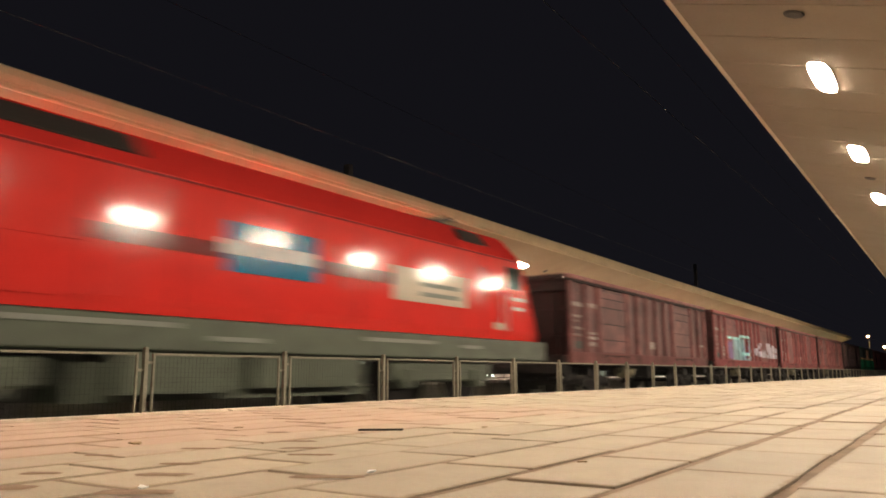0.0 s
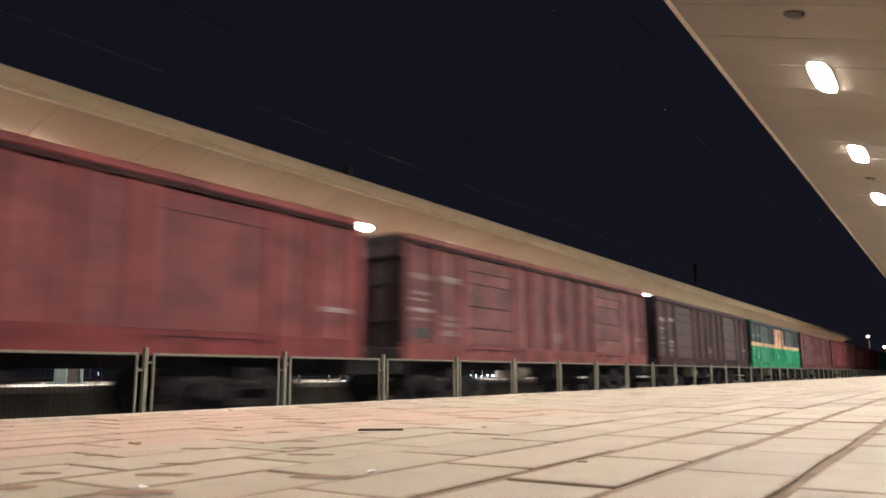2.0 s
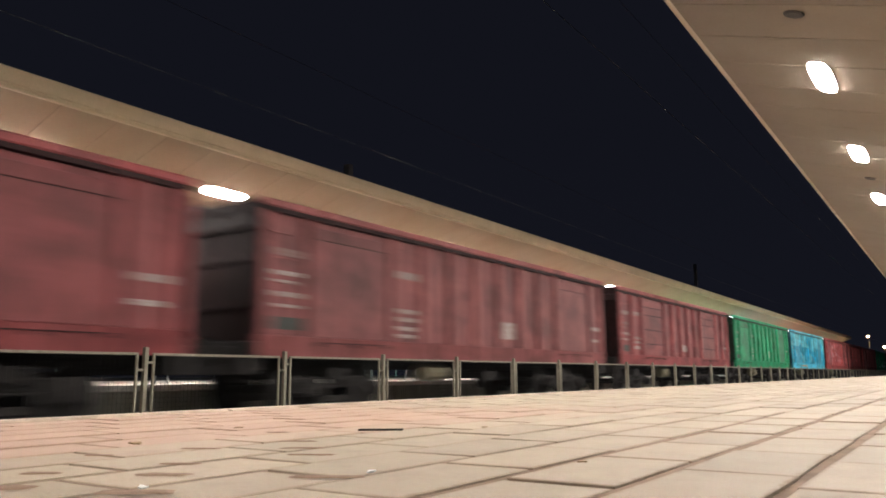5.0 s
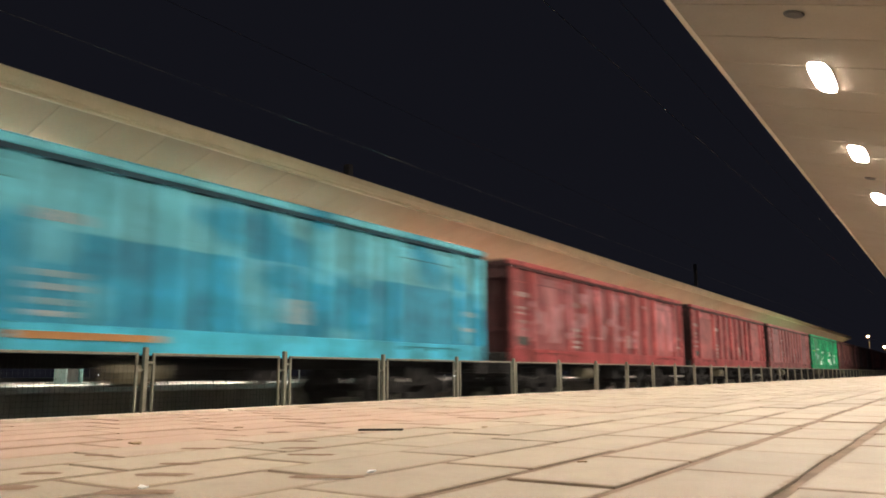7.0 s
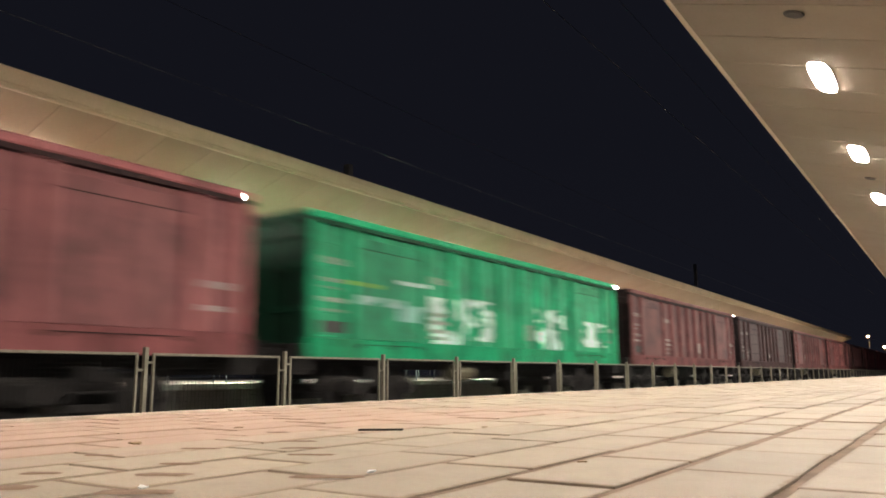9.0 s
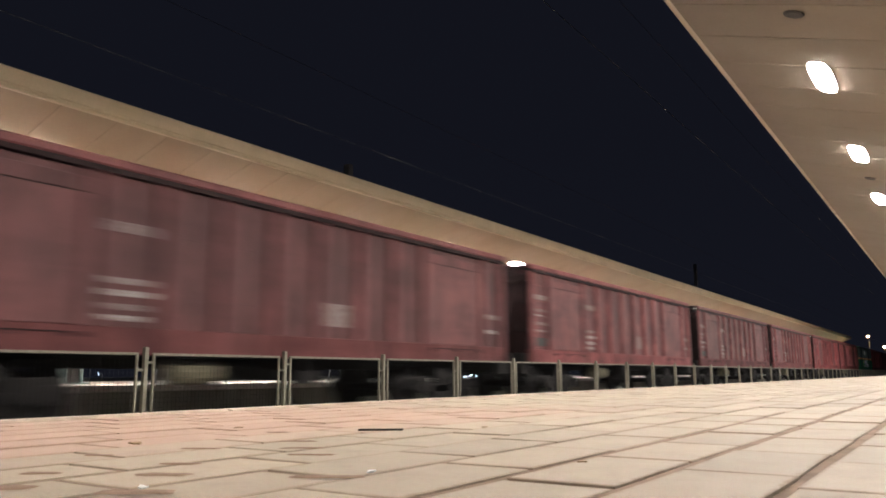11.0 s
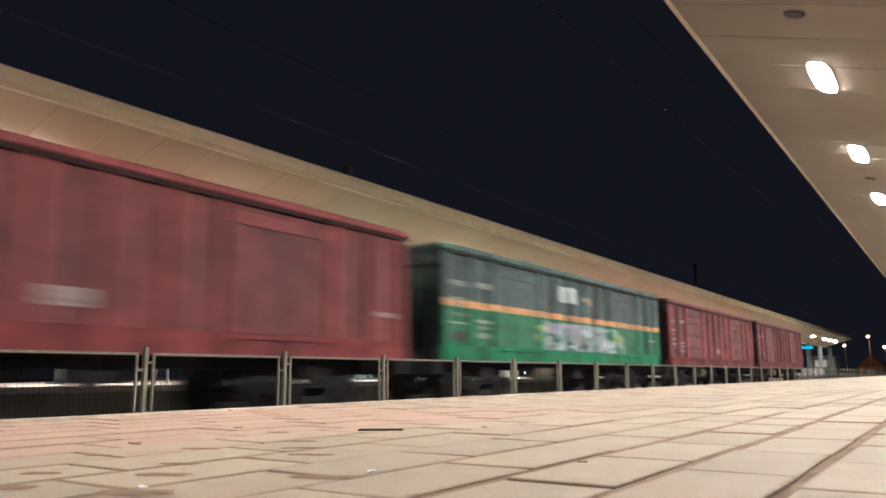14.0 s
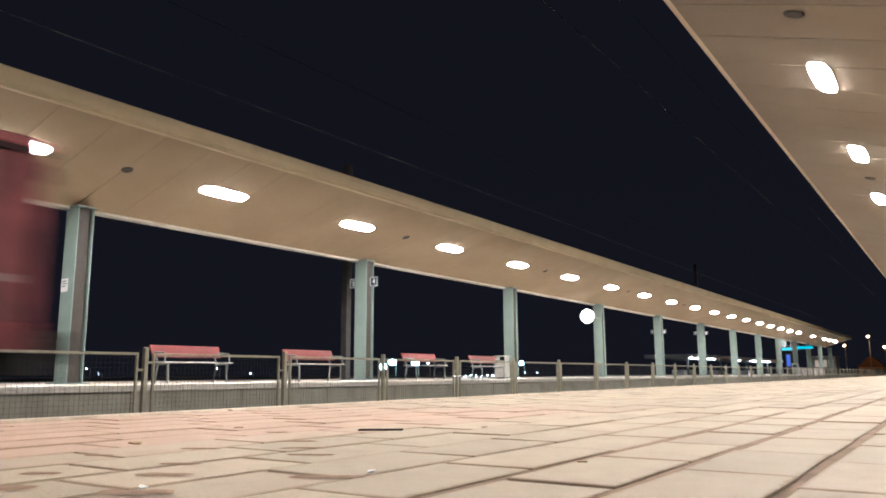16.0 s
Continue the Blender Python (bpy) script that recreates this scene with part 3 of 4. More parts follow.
def make_distance():
    sodium = glow("sodium_light", (1.0, 0.50, 0.16), 220.0)
    flood = glow("blue_white_flood_light", (0.38, 0.90, 1.0), 60.0)
    small = glow("small_white_light", (0.75, 0.92, 1.0), 12.0)
    for x, y, h, s in ((-15.5, 142, 4.6, 0.16), (-12.6, 150, 6.3, 0.19), (-10.3, 150, 4.4, 0.16)):
        lamp_post(x, y, h, sodium, "sodium street lamp glowing orange beyond the platform", s)
    for dx, dz, y, s in ((-0.793, 0.0148, 85, 0.50), (-0.774, 0.0225, 85, 0.52), (-0.7275, 0.0204, 85, 0.50), (-0.534, 0.017, 95, 0.34)):
        lamp_post(dx * y, y, dz * y + 0.13, flood, "bright blue-white flood light across the dark yard", s)
    for dx, dz, y, s in ((-1.67, 0.020, 90, 0.13), (-1.62, 0.008, 90, 0.11), (-1.215, 0.0151, 110, 0.15), (-1.118, 0.0056, 110, 0.13), (-0.887, 0.0129, 120, 0.26),
                         (-0.705, 0.019, 150, 0.20), (-0.53, 0.003, 150, 0.13), (-0.51, 0.003, 150, 0.13)):
        lamp_post(dx * y, y, dz * y + 0.13, small, "small white lamp far across the dark yard", s)
    for k in range(8):
        lamp_post((-0.655 + 0.010 * k) * 160, 160, 0.05 - 0.15 * (k % 3), small, "small white lamp far across the dark yard", 0.21)

    # a lit shelter beyond the far platform
    sh = thing("bus_shelter", pose(-30, 94, -0.9), "low flat-roofed shelter lit by strip lamps", "shelter")
    bm = bmesh.new()
    bevel_box(bm, -3, 3, 0, 58, 3.0, 3.42, 0.05)
    part("roof", bm, SIGN_WHITE, sh, "pale flat roof slab")
    tube = glow("strip_lamp_light", (0.95, 1.0, 0.95), 22.0)
    for y, l in ((1, 11), (22, 4), (34, 14)):
        bm = bmesh.new()
        box(bm, 2.3, 2.7, y, y + l, 2.92, 2.99)
        part("strip_lamp", bm, tube, sh, "lit strip lamp")
    for k in range(8):
        bm = bmesh.new()
        box(bm, 2.0, 2.2, 1 + 7.9 * k, 1.2 + 7.9 * k, -0.14, 3.0)
        part("post", bm, COLUMN, sh)
    for y in (9, 27, 46):
        bm = bmesh.new()
        bevel_box(bm, -2.4, -0.8, y, y + 5, -0.14, 1.5, 0.05)
        part("counter", bm, BIN, sh)

    hut = thing("station_kiosk", pose(-15.6, 119, 0), "small grey platform kiosk with dim lit windows", "kiosk")
    bm = bmesh.new()
    bevel_box(bm, -1.5, 1.5, -2, 2, 0, 2.3, 0.03)
    part("wall", bm, KIOSK, hut)
    bm = bmesh.new()
    bevel_box(bm, -1.7, 1.7, -2.2, 2.2, 2.3, 2.42, 0.03)
    part("roof", bm, ROOF, hut)
    warm = glow("kiosk_window_light", (1.0, 0.80, 0.55), 0.22)
    for x in (-0.8, 0.1, 0.9):
        bm = bmesh.new()
        box(bm, x - 0.28, x + 0.28, -2.03, -2.005, 0.95, 1.9)
        part("window", bm, warm, hut, "lit window")

    wall = thing("parapet_wall", pose(-14.2, 89, 0), "low white parapet wall on the far platform", "parapet")
    bm = bmesh.new()
    bevel_box(bm, -0.1, 0.1, 0, 17, 0, 0.62, 0.01)
    part("wall", bm, SIGN_WHITE, wall)
    bm = bmesh.new()
    bevel_box(bm, -0.14, 0.14, -0.04, 17.04, 0.62, 0.68, 0.01)
    part("cap", bm, COPING, wall)

    house = thing("house", pose(-13.3, 157, BALLAST_Z - 0.3), "small gabled house under orange street light", "house")
    plaster = surface("ochre_plaster", (0.45, 0.30, 0.18), scale=2, rough=0.9)
    tiles = surface("brown_roof_tiles", (0.20, 0.09, 0.05), scale=5, rough=0.8)
    bm = bmesh.new()
    box(bm, -1.9, 1.9, 0, 7, 0, 2.2)
    part("wall", bm, plaster, house)
    bm = bmesh.new()
    extrude_y(bm, [(-2.2, 2.15), (2.2, 2.15), (0.2, 4.0), (-0.2, 4.0)], -0.3, 7.3)
    part("roof", bm, tiles, house)
    for x in (-1.0, 1.0):
        bm = bmesh.new()
        box(bm, x - 0.35, x + 0.35, -0.03, -0.005, 0.9, 1.8)
        part("window", bm, GLASS, house)

    steel = surface("dull_mast_steel", (0.060, 0.060, 0.063), scale=5, rough=0.8, metal=0.0)
    line = thing("overhead_line", pose(0, 0, 0), "steel masts and thin dark wires of the overhead line", "overhead line", kind="structure")
    for y in (19.2, 61.5):
        top = 7.4 if y < 30 else 8.9
        bm = bmesh.new()
        bevel_box(bm, -17.12, -16.88, y - 0.12, y + 0.12, -0.01, top, 0.01)
        part("mast", bm, steel, line)
    for x in (TRACK_NEAR, TRACK_FAR):
        for z, r in ((5.05, 0.005), (6.3, 0.004)):
            bm = bmesh.new()
            cyl(bm, (x, -40, z), (x, 300, z), r, 6)
            part("contact_wire", bm, NEAR_BLACK if z > 6 else steel, line)


# ---- the train ----
SPEED_ROWS = [(0.0, 0.0), (0.5, 12.95), (1.0, 26.62), (2.0, 52.85), (3.0, 79.46), (4.0, 105.73), (6.0, 158.18), (8.0, 210.31), (10.0, 262.62), (12.0, 315.17), (14.0, 368.15), (16.0, 420.62)]
WAGON_LENGTH, WAGON_PITCH, WAGON_FIRST = 13.75, 15.08, 19.37


def make_bogie(wagon, y):
    bm = bmesh.new()
    for x in (-1.02, 1.02):
        extrude_box = [(-1.15, 0.42), (-1.05, 0.62), (-0.5, 0.66), (-0.35, 0.50), (0.35, 0.50), (0.5, 0.66), (1.05, 0.62), (1.15, 0.42), (0.4, 0.34), (-0.4, 0.34)]
        a = [bm.verts.new((x - 0.06, y + p, z)) for p, z in extrude_box]
        b = [bm.verts.new((x + 0.06, y + p, z)) for p, z in extrude_box]
        for k in range(len(a)):
            bm.faces.new((a[k], a[(k + 1) % len(a)], b[(k + 1) % len(a)], b[k]))
        bm.faces.new(a[::-1])
        bm.faces.new(b)
        for s in (-0.9, 0.9):
            cyl(bm, (x + (0.06 if x > 0 else -0.06), y + s, 0.46), (x + (0.2 if x > 0 else -0.2), y + s, 0.46), 0.13, 12)
        for s in (-0.12, 0.12):
            cyl(bm, (x, y + s, 0.5), (x, y + s, 0.78), 0.08, 10)
    box(bm, -1.1, 1.1, y - 0.2, y + 0.2, 0.62, 0.86)
    for x in (-0.98, 0.98):
        bevel_box(bm, x - 0.10, x + 0.10, y - 0.40, y + 0.40, 0.22, 0.50, 0.02)
        for e in (-0.56, 0.56):
            bevel_box(bm, x - 0.24 * (1 if x > 0 else -1) - 0.05, x - 0.24 * (1 if x > 0 else -1) + 0.05, y + e - 0.12, y + e + 0.12, 0.25, 0.75, 0.02)
    bogie = part("bogie", bm, IRON, wagon, "sooty two-axle bogie")
    for s in (-0.9, 0.9):
        bm = bmesh.new()
        for x in (-0.76, 0.76):
            cyl(bm, (x - 0.06, y + s, 0.46), (x + 0.06, y + s, 0.46), 0.46, 24, 0.45)
        cyl(bm, (-0.95, y + s, 0.46), (0.95, y + s, 0.46), 0.08, 10)
        part("wheelset", bm, IRON, bogie)


DOORS = {"early": ((2.30, 4.42), (9.44, 11.56)), "late": ((1.22, 3.22), (10.64, 12.64))}
RIBS = {"early": (0.12, 1.19, 2.17, 4.55, 5.49, 6.45, 7.41, 8.37, 9.31, 11.69, 12.67, 13.63),
        "late": (0.12, 1.09, 3.35, 4.37, 5.39, 6.42, 7.44, 8.47, 9.49, 10.51, 12.77, 13.63)}
# lettering bars and plates near the leading corner: y0, y1, z0, z1, material key
CORNER = ((0.25, 1.0, 2.62, 2.74, 0), (0.25, 0.95, 2.30, 2.37, 0), (0.25, 0.80, 2.16, 2.22, 0), (0.25, 1.0, 1.95, 2.03, 0), (0.28, 0.95, 1.78, 1.83, 0), (0.25, 0.98, 1.42, 1.62, 1))
LETTERS = {"early": CORNER + ((1.32, 2.05, 2.64, 2.77, 0), (1.32, 2.02, 1.84, 1.92, 0), (1.32, 2.02, 1.70, 1.78, 0), (1.32, 1.95, 1.50, 1.62, 0), (6.60, 7.26, 1.54, 1.78, 0), (12.82, 13.58, 1.77, 1.86, 0)),
           "late": CORNER + ((3.50, 4.22, 2.56, 2.70, 0), (3.50, 4.22, 1.88, 1.96, 0), (3.50, 4.22, 1.72, 1.80, 0), (3.50, 4.15, 1.54, 1.62, 0), (3.50, 4.1, 1.40, 1.47, 0), (7.58, 8.2, 1.52, 1.92, 0), (12.9, 13.58, 1.95, 2.06, 0), (12.9, 13.4, 1.62, 1.70, 0))}


def make_wagon(paint, label, ends, sole, kind="early", seams=True):
    """An open high-sided wagon; local y runs from its leading end, z from the rail. kind: where its doors stand."""
    L, Z0, Z1, W = WAGON_LENGTH, 1.20, 3.505, 1.45
    doors, ribs = DOORS[kind], RIBS[kind]
    wagon = thing("freight_wagon", pose(TRACK_FAR, -80, RAIL_Z), label, "freight wagon", "freight train wagons")
    for s in (-1, 1):
        x = s * (W - 0.11)
        bm = bmesh.new()
        box(bm, min(x, x - s * 0.01), max(x, x - s * 0.01), 0.02, L - 0.02, Z0 + 0.1, Z1 - 0.20)
        # shallow swages pressed into each bay
        for a, b in zip(ribs, ribs[1:]):
            if b - a < 1.5:
                for z in (1.75, 2.6):
                    box(bm, min(x, x + s * 0.007), max(x, x + s * 0.007), a + 0.2, b - 0.2, z, z + 0.34)
        part("side_wall", bm, paint, wagon)
        bm = bmesh.new()
        a, b = sorted((s * W, s * (W - 0.13)))
        bevel_box(bm, a, b, -0.02, L + 0.02, Z1 - 0.13, Z1, 0.025)
        part("top_rail", bm, paint, wagon)
        # added strip in the shaded end paint, for the dark gap below the rim
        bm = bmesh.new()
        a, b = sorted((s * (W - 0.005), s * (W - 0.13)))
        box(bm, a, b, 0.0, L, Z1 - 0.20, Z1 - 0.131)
        part("rope_rail", bm, ends, wagon, "dark strip for the gap below the rim")
        bm = bmesh.new()
        a, b = sorted((s * (W - 0.03), s * (W - 0.14)))
        bevel_box(bm, a, b, -0.02, L + 0.02, 0.96, Z0 + 0.12, 0.012)
        part("sole_bar", bm, sole, wagon, "darker sole bar")
        # ribs of a hat section
        a, c = s * (W - 0.11), s * (W - 0.012)
        for y in ribs:
            bm = bmesh.new()
            vs = []
            for z in (Z0 + 0.12, Z1 - 0.20):
                vs.append([bm.verts.new(p) for p in ((a, y - 0.12, z), (c, y - 0.075, z), (c, y + 0.075, z), (a, y + 0.12, z))])
            for k in range(4):
                bm.faces.new((vs[0][k], vs[0][(k + 1) % 4], vs[1][(k + 1) % 4], vs[1][k]))
            bm.faces.new(vs[0])
            bm.faces.new(vs[1])
            part("rib", bm, paint, wagon)
        # two wide doors, each with a black strip added for the dark gap below it and, on some wagons, black strips for
        # the shade in the seams between its boards
        for y0, y1 in doors:
            bm = bmesh.new()
            a, b = sorted((s * (W - 0.109), s * (W - 0.085)))
            thin = 0.0115 if seams else 0.006
            cuts = (1.32, 1.71, 2.20, 2.71, 2.99, 3.20) if seams else (1.32, 2.99, 3.20)
            bevel_box(bm, a, b, y0, y1, 1.328, 3.192, 0.006)
            door = part("door", bm, paint, wagon)
            a, b = sorted((s * (W - 0.084), s * (W - 0.068)))
            for z0, z1 in zip(cuts, cuts[1:]):
                bm = bmesh.new()
                bevel_box(bm, a, b, y0 + 0.02, y1 - 0.02, z0 + thin, z1 - thin, 0.005)
                part("door_board", bm, paint, door)
            a, b = sorted((s * (W - 0.0845), s * (W - 0.076)))
            for z in cuts[1:-1]:
                bm = bmesh.new()
                box(bm, a, b, y0 + 0.05, y1 - 0.05, z - thin, z + thin)
                part("seam", bm, NEAR_BLACK, door, "black strip for the shade in the seam")
            bm = bmesh.new()
            a, b = sorted((s * (W - 0.032), s * (W - 0.012)))
            box(bm, a, b, y0 + 0.05, y1 - 0.05, 1.222, 1.222 + 2 * thin)
            for y in (y0 + 0.1, 0.5 * (y0 + y1), y1 - 0.1):
                box(bm, a, b, y - 0.05, y + 0.05, 1.17, 1.214)
            part("door_gap_strip", bm, NEAR_BLACK, door, "black strip for the gap below the door")
        # lettering bars and the dark plate near the corner
        for y0, y1, z0, z1, key in LETTERS[kind]:
            bm = bmesh.new()
            a, b = sorted((s * (W - 0.099), s * (W - 0.09)))
            box(bm, a, b, y0, y1, z0, z1)
            if key:
                part("data_plate", bm, PLATE, wagon, "dark grey plate")
            else:
                part("lettering_bar", bm, WAGON_LABEL, wagon, "faded white lettering bar")
        for z in (1.35, 1.75, 2.15, 2.55, 2.95):
            bm = bmesh.new()
            for y in (0.17, 0.49):
                cyl(bm, (s * (W - 0.02), y, z), (s * (W + 0.03), y, z), 0.010, 6)
            cyl(bm, (s * (W + 0.03), 0.165, z), (s * (W + 0.03), 0.495, z), 0.012, 6)
            part("grab_iron", bm, paint, wagon)
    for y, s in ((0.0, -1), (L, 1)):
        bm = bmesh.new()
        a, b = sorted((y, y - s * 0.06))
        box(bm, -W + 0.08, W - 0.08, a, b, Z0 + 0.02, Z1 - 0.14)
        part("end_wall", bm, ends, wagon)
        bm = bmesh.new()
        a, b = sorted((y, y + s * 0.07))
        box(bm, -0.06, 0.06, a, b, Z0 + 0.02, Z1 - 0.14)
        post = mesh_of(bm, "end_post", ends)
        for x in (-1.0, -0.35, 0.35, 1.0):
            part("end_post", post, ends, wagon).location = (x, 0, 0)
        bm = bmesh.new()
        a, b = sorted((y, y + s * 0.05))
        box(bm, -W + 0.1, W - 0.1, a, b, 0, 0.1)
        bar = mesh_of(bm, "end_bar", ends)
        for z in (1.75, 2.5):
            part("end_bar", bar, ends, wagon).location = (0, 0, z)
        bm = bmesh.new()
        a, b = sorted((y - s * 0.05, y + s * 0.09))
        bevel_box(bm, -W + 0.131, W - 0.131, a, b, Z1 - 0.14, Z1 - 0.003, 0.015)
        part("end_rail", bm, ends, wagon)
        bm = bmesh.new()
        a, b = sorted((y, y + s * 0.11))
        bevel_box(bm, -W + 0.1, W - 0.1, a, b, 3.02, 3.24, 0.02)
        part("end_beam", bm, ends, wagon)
        bm = bmesh.new()
        a, b = sorted((y - s * 0.1, y + s * 0.22))
        bevel_box(bm, -1.3, 1.3, a, b, 0.70, 1.22, 0.015)
        part("headstock", bm, IRON, wagon)
        for x in (-0.875, 0.875):
            bm = bmesh.new()
            cyl(bm, (x, y + s * 0.2, 1.05), (x, y + s * 0.56, 1.05), 0.10, 12)
            cyl(bm, (x, y + s * 0.56, 1.05), (x, y + s * 0.605, 1.05), 0.22, 18)
            part("buffer", bm, IRON, wagon)
        bm = bmesh.new()
        cyl(bm, (0, y + s * 0.2, 1.02), (0, y + s * 0.60, 0.97), 0.05, 8)
        part("coupling", bm, IRON, wagon)
    bm = bmesh.new()
    box(bm, -1.3, 1.3, 0.05, L - 0.05, 1.05, 1.12)
    part("underframe", bm, IRON, wagon)
    bm = bmesh.new()
    box(bm, -0.06, 0.06, 0.1, L - 0.1, 0.80, 1.049)
    sill = mesh_of(bm, "centre_sill", IRON)
    for x in (-0.3, 0.3):
        part("centre_sill", sill, IRON, wagon).location = (x, 0, 0)
    bm = bmesh.new()
    cyl(bm, (0.5, 5.6, 0.78), (0.5, 6.9, 0.78), 0.17, 14)
    box(bm, 0.75, 1.0, 7.4, 7.8, 0.55, 0.95)
    box(bm, -0.9, 0.9, 8.1, 8.16, 0.60, 1.05)
    part("brake_gear", bm, IRON, wagon)
    bm = bmesh.new()
    cyl(bm, (1.0, 4.75, 0.74), (1.0, 5.55, 0.74), 0.19, 14)
    for y in (4.9, 5.4):
        box(bm, 0.98, 1.02, y - 0.02, y + 0.02, 0.9, 1.05)
    part("air_tank", bm, TANK, wagon, "pale olive air tank")
    for y in (2.2, L - 2.2):
        make_bogie(wagon, y)
    bm = bmesh.new()
    box(bm, -1.27, 1.27, 0.08, L - 0.08, 1.13, 2.4)
    part("load", bm, IRON, wagon, "dark scrap load below the rim")
    return wagon


# end paint holds the shade of the wagon gaps in its colour
WAGON_END = wagon_paint("shaded_wagon_end_paint", darken=0.93)
WAGON_SOLE = wagon_paint("darker_wagon_sole_paint", darken=0.30)

TANK = surface("pale_olive_tank_paint", (0.20, 0.175, 0.105), (0.08, 0.07, 0.05), scale=6, rough=0.7)
PALE_BAR = surface("pale_grey_bar", (0.27, 0.29, 0.25), scale=8, rough=0.6)
PLATE = surface("dark_grey_plate", (0.060, 0.066, 0.058), scale=8, rough=0.6)


def lettering_material():
    n = Nodes("faded_white_lettering")
    worn = n.noise(14, 4, 0.7)
    paint = n.info("Color")
    c = n.mix(n.math("ADD", n.math("MULTIPLY", n.info("Random"), 0.55), 0.22), paint, (0.60, 0.55, 0.51))
    return n.done(n.mix(n.math("MULTIPLY", n.span(worn, 0.46, 0.62), 0.8), c, paint), 0.6)


WAGON_LABEL = lettering_material()
BROWN, RUST, DARKBROWN = (0.150, 0.047, 0.044), (0.168, 0.039, 0.038), (0.116, 0.040, 0.037)
CRIMSON, PINKISH, GREY = (0.240, 0.042, 0.041), (0.205, 0.068, 0.066), (0.040, 0.0165, 0.0160)
WAGON_COLOURS = {1: DARKBROWN, 3: RUST, 4: BROWN, 5: GREY, 7: DARKBROWN, 8: RUST, 9: BROWN, 10: RUST, 11: (0.006, 0.205, 0.080),
                 14: CRIMSON, 15: PINKISH, 17: DARKBROWN, 18: GREY, 19: DARKBROWN, 20: BROWN, 21: DARKBROWN, 22: BROWN, 23: RUST, 24: RUST,
                 26: RUST, 27: (0.138, 0.031, 0.032)}
COLOUR_WORDS = {BROWN: "weathered brown", RUST: "rust-red", DARKBROWN: "dark brown", CRIMSON: "bright red", PINKISH: "faded pinkish red", GREY: "grimy dark maroon"}
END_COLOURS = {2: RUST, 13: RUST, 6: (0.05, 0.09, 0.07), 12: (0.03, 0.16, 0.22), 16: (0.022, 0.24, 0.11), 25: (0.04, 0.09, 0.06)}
CREAM_ORANGE = surface("orange_paint", (0.62, 0.30, 0.10), scale=5, rough=0.5)
LATE, SEAMED = {8, 9, 11, 12, 13, 14, 15, 16, 17, 19, 20, 21, 22}, {1, 4, 5, 7, 10, 18, 26}
LETTER_GROUND = {2: RUST, 6: (0.02, 0.26, 0.11), 12: (0.05, 0.33, 0.43), 13: CRIMSON, 16: (0.012, 0.27, 0.112), 25: (0.02, 0.16, 0.075)}
TRAIN = []


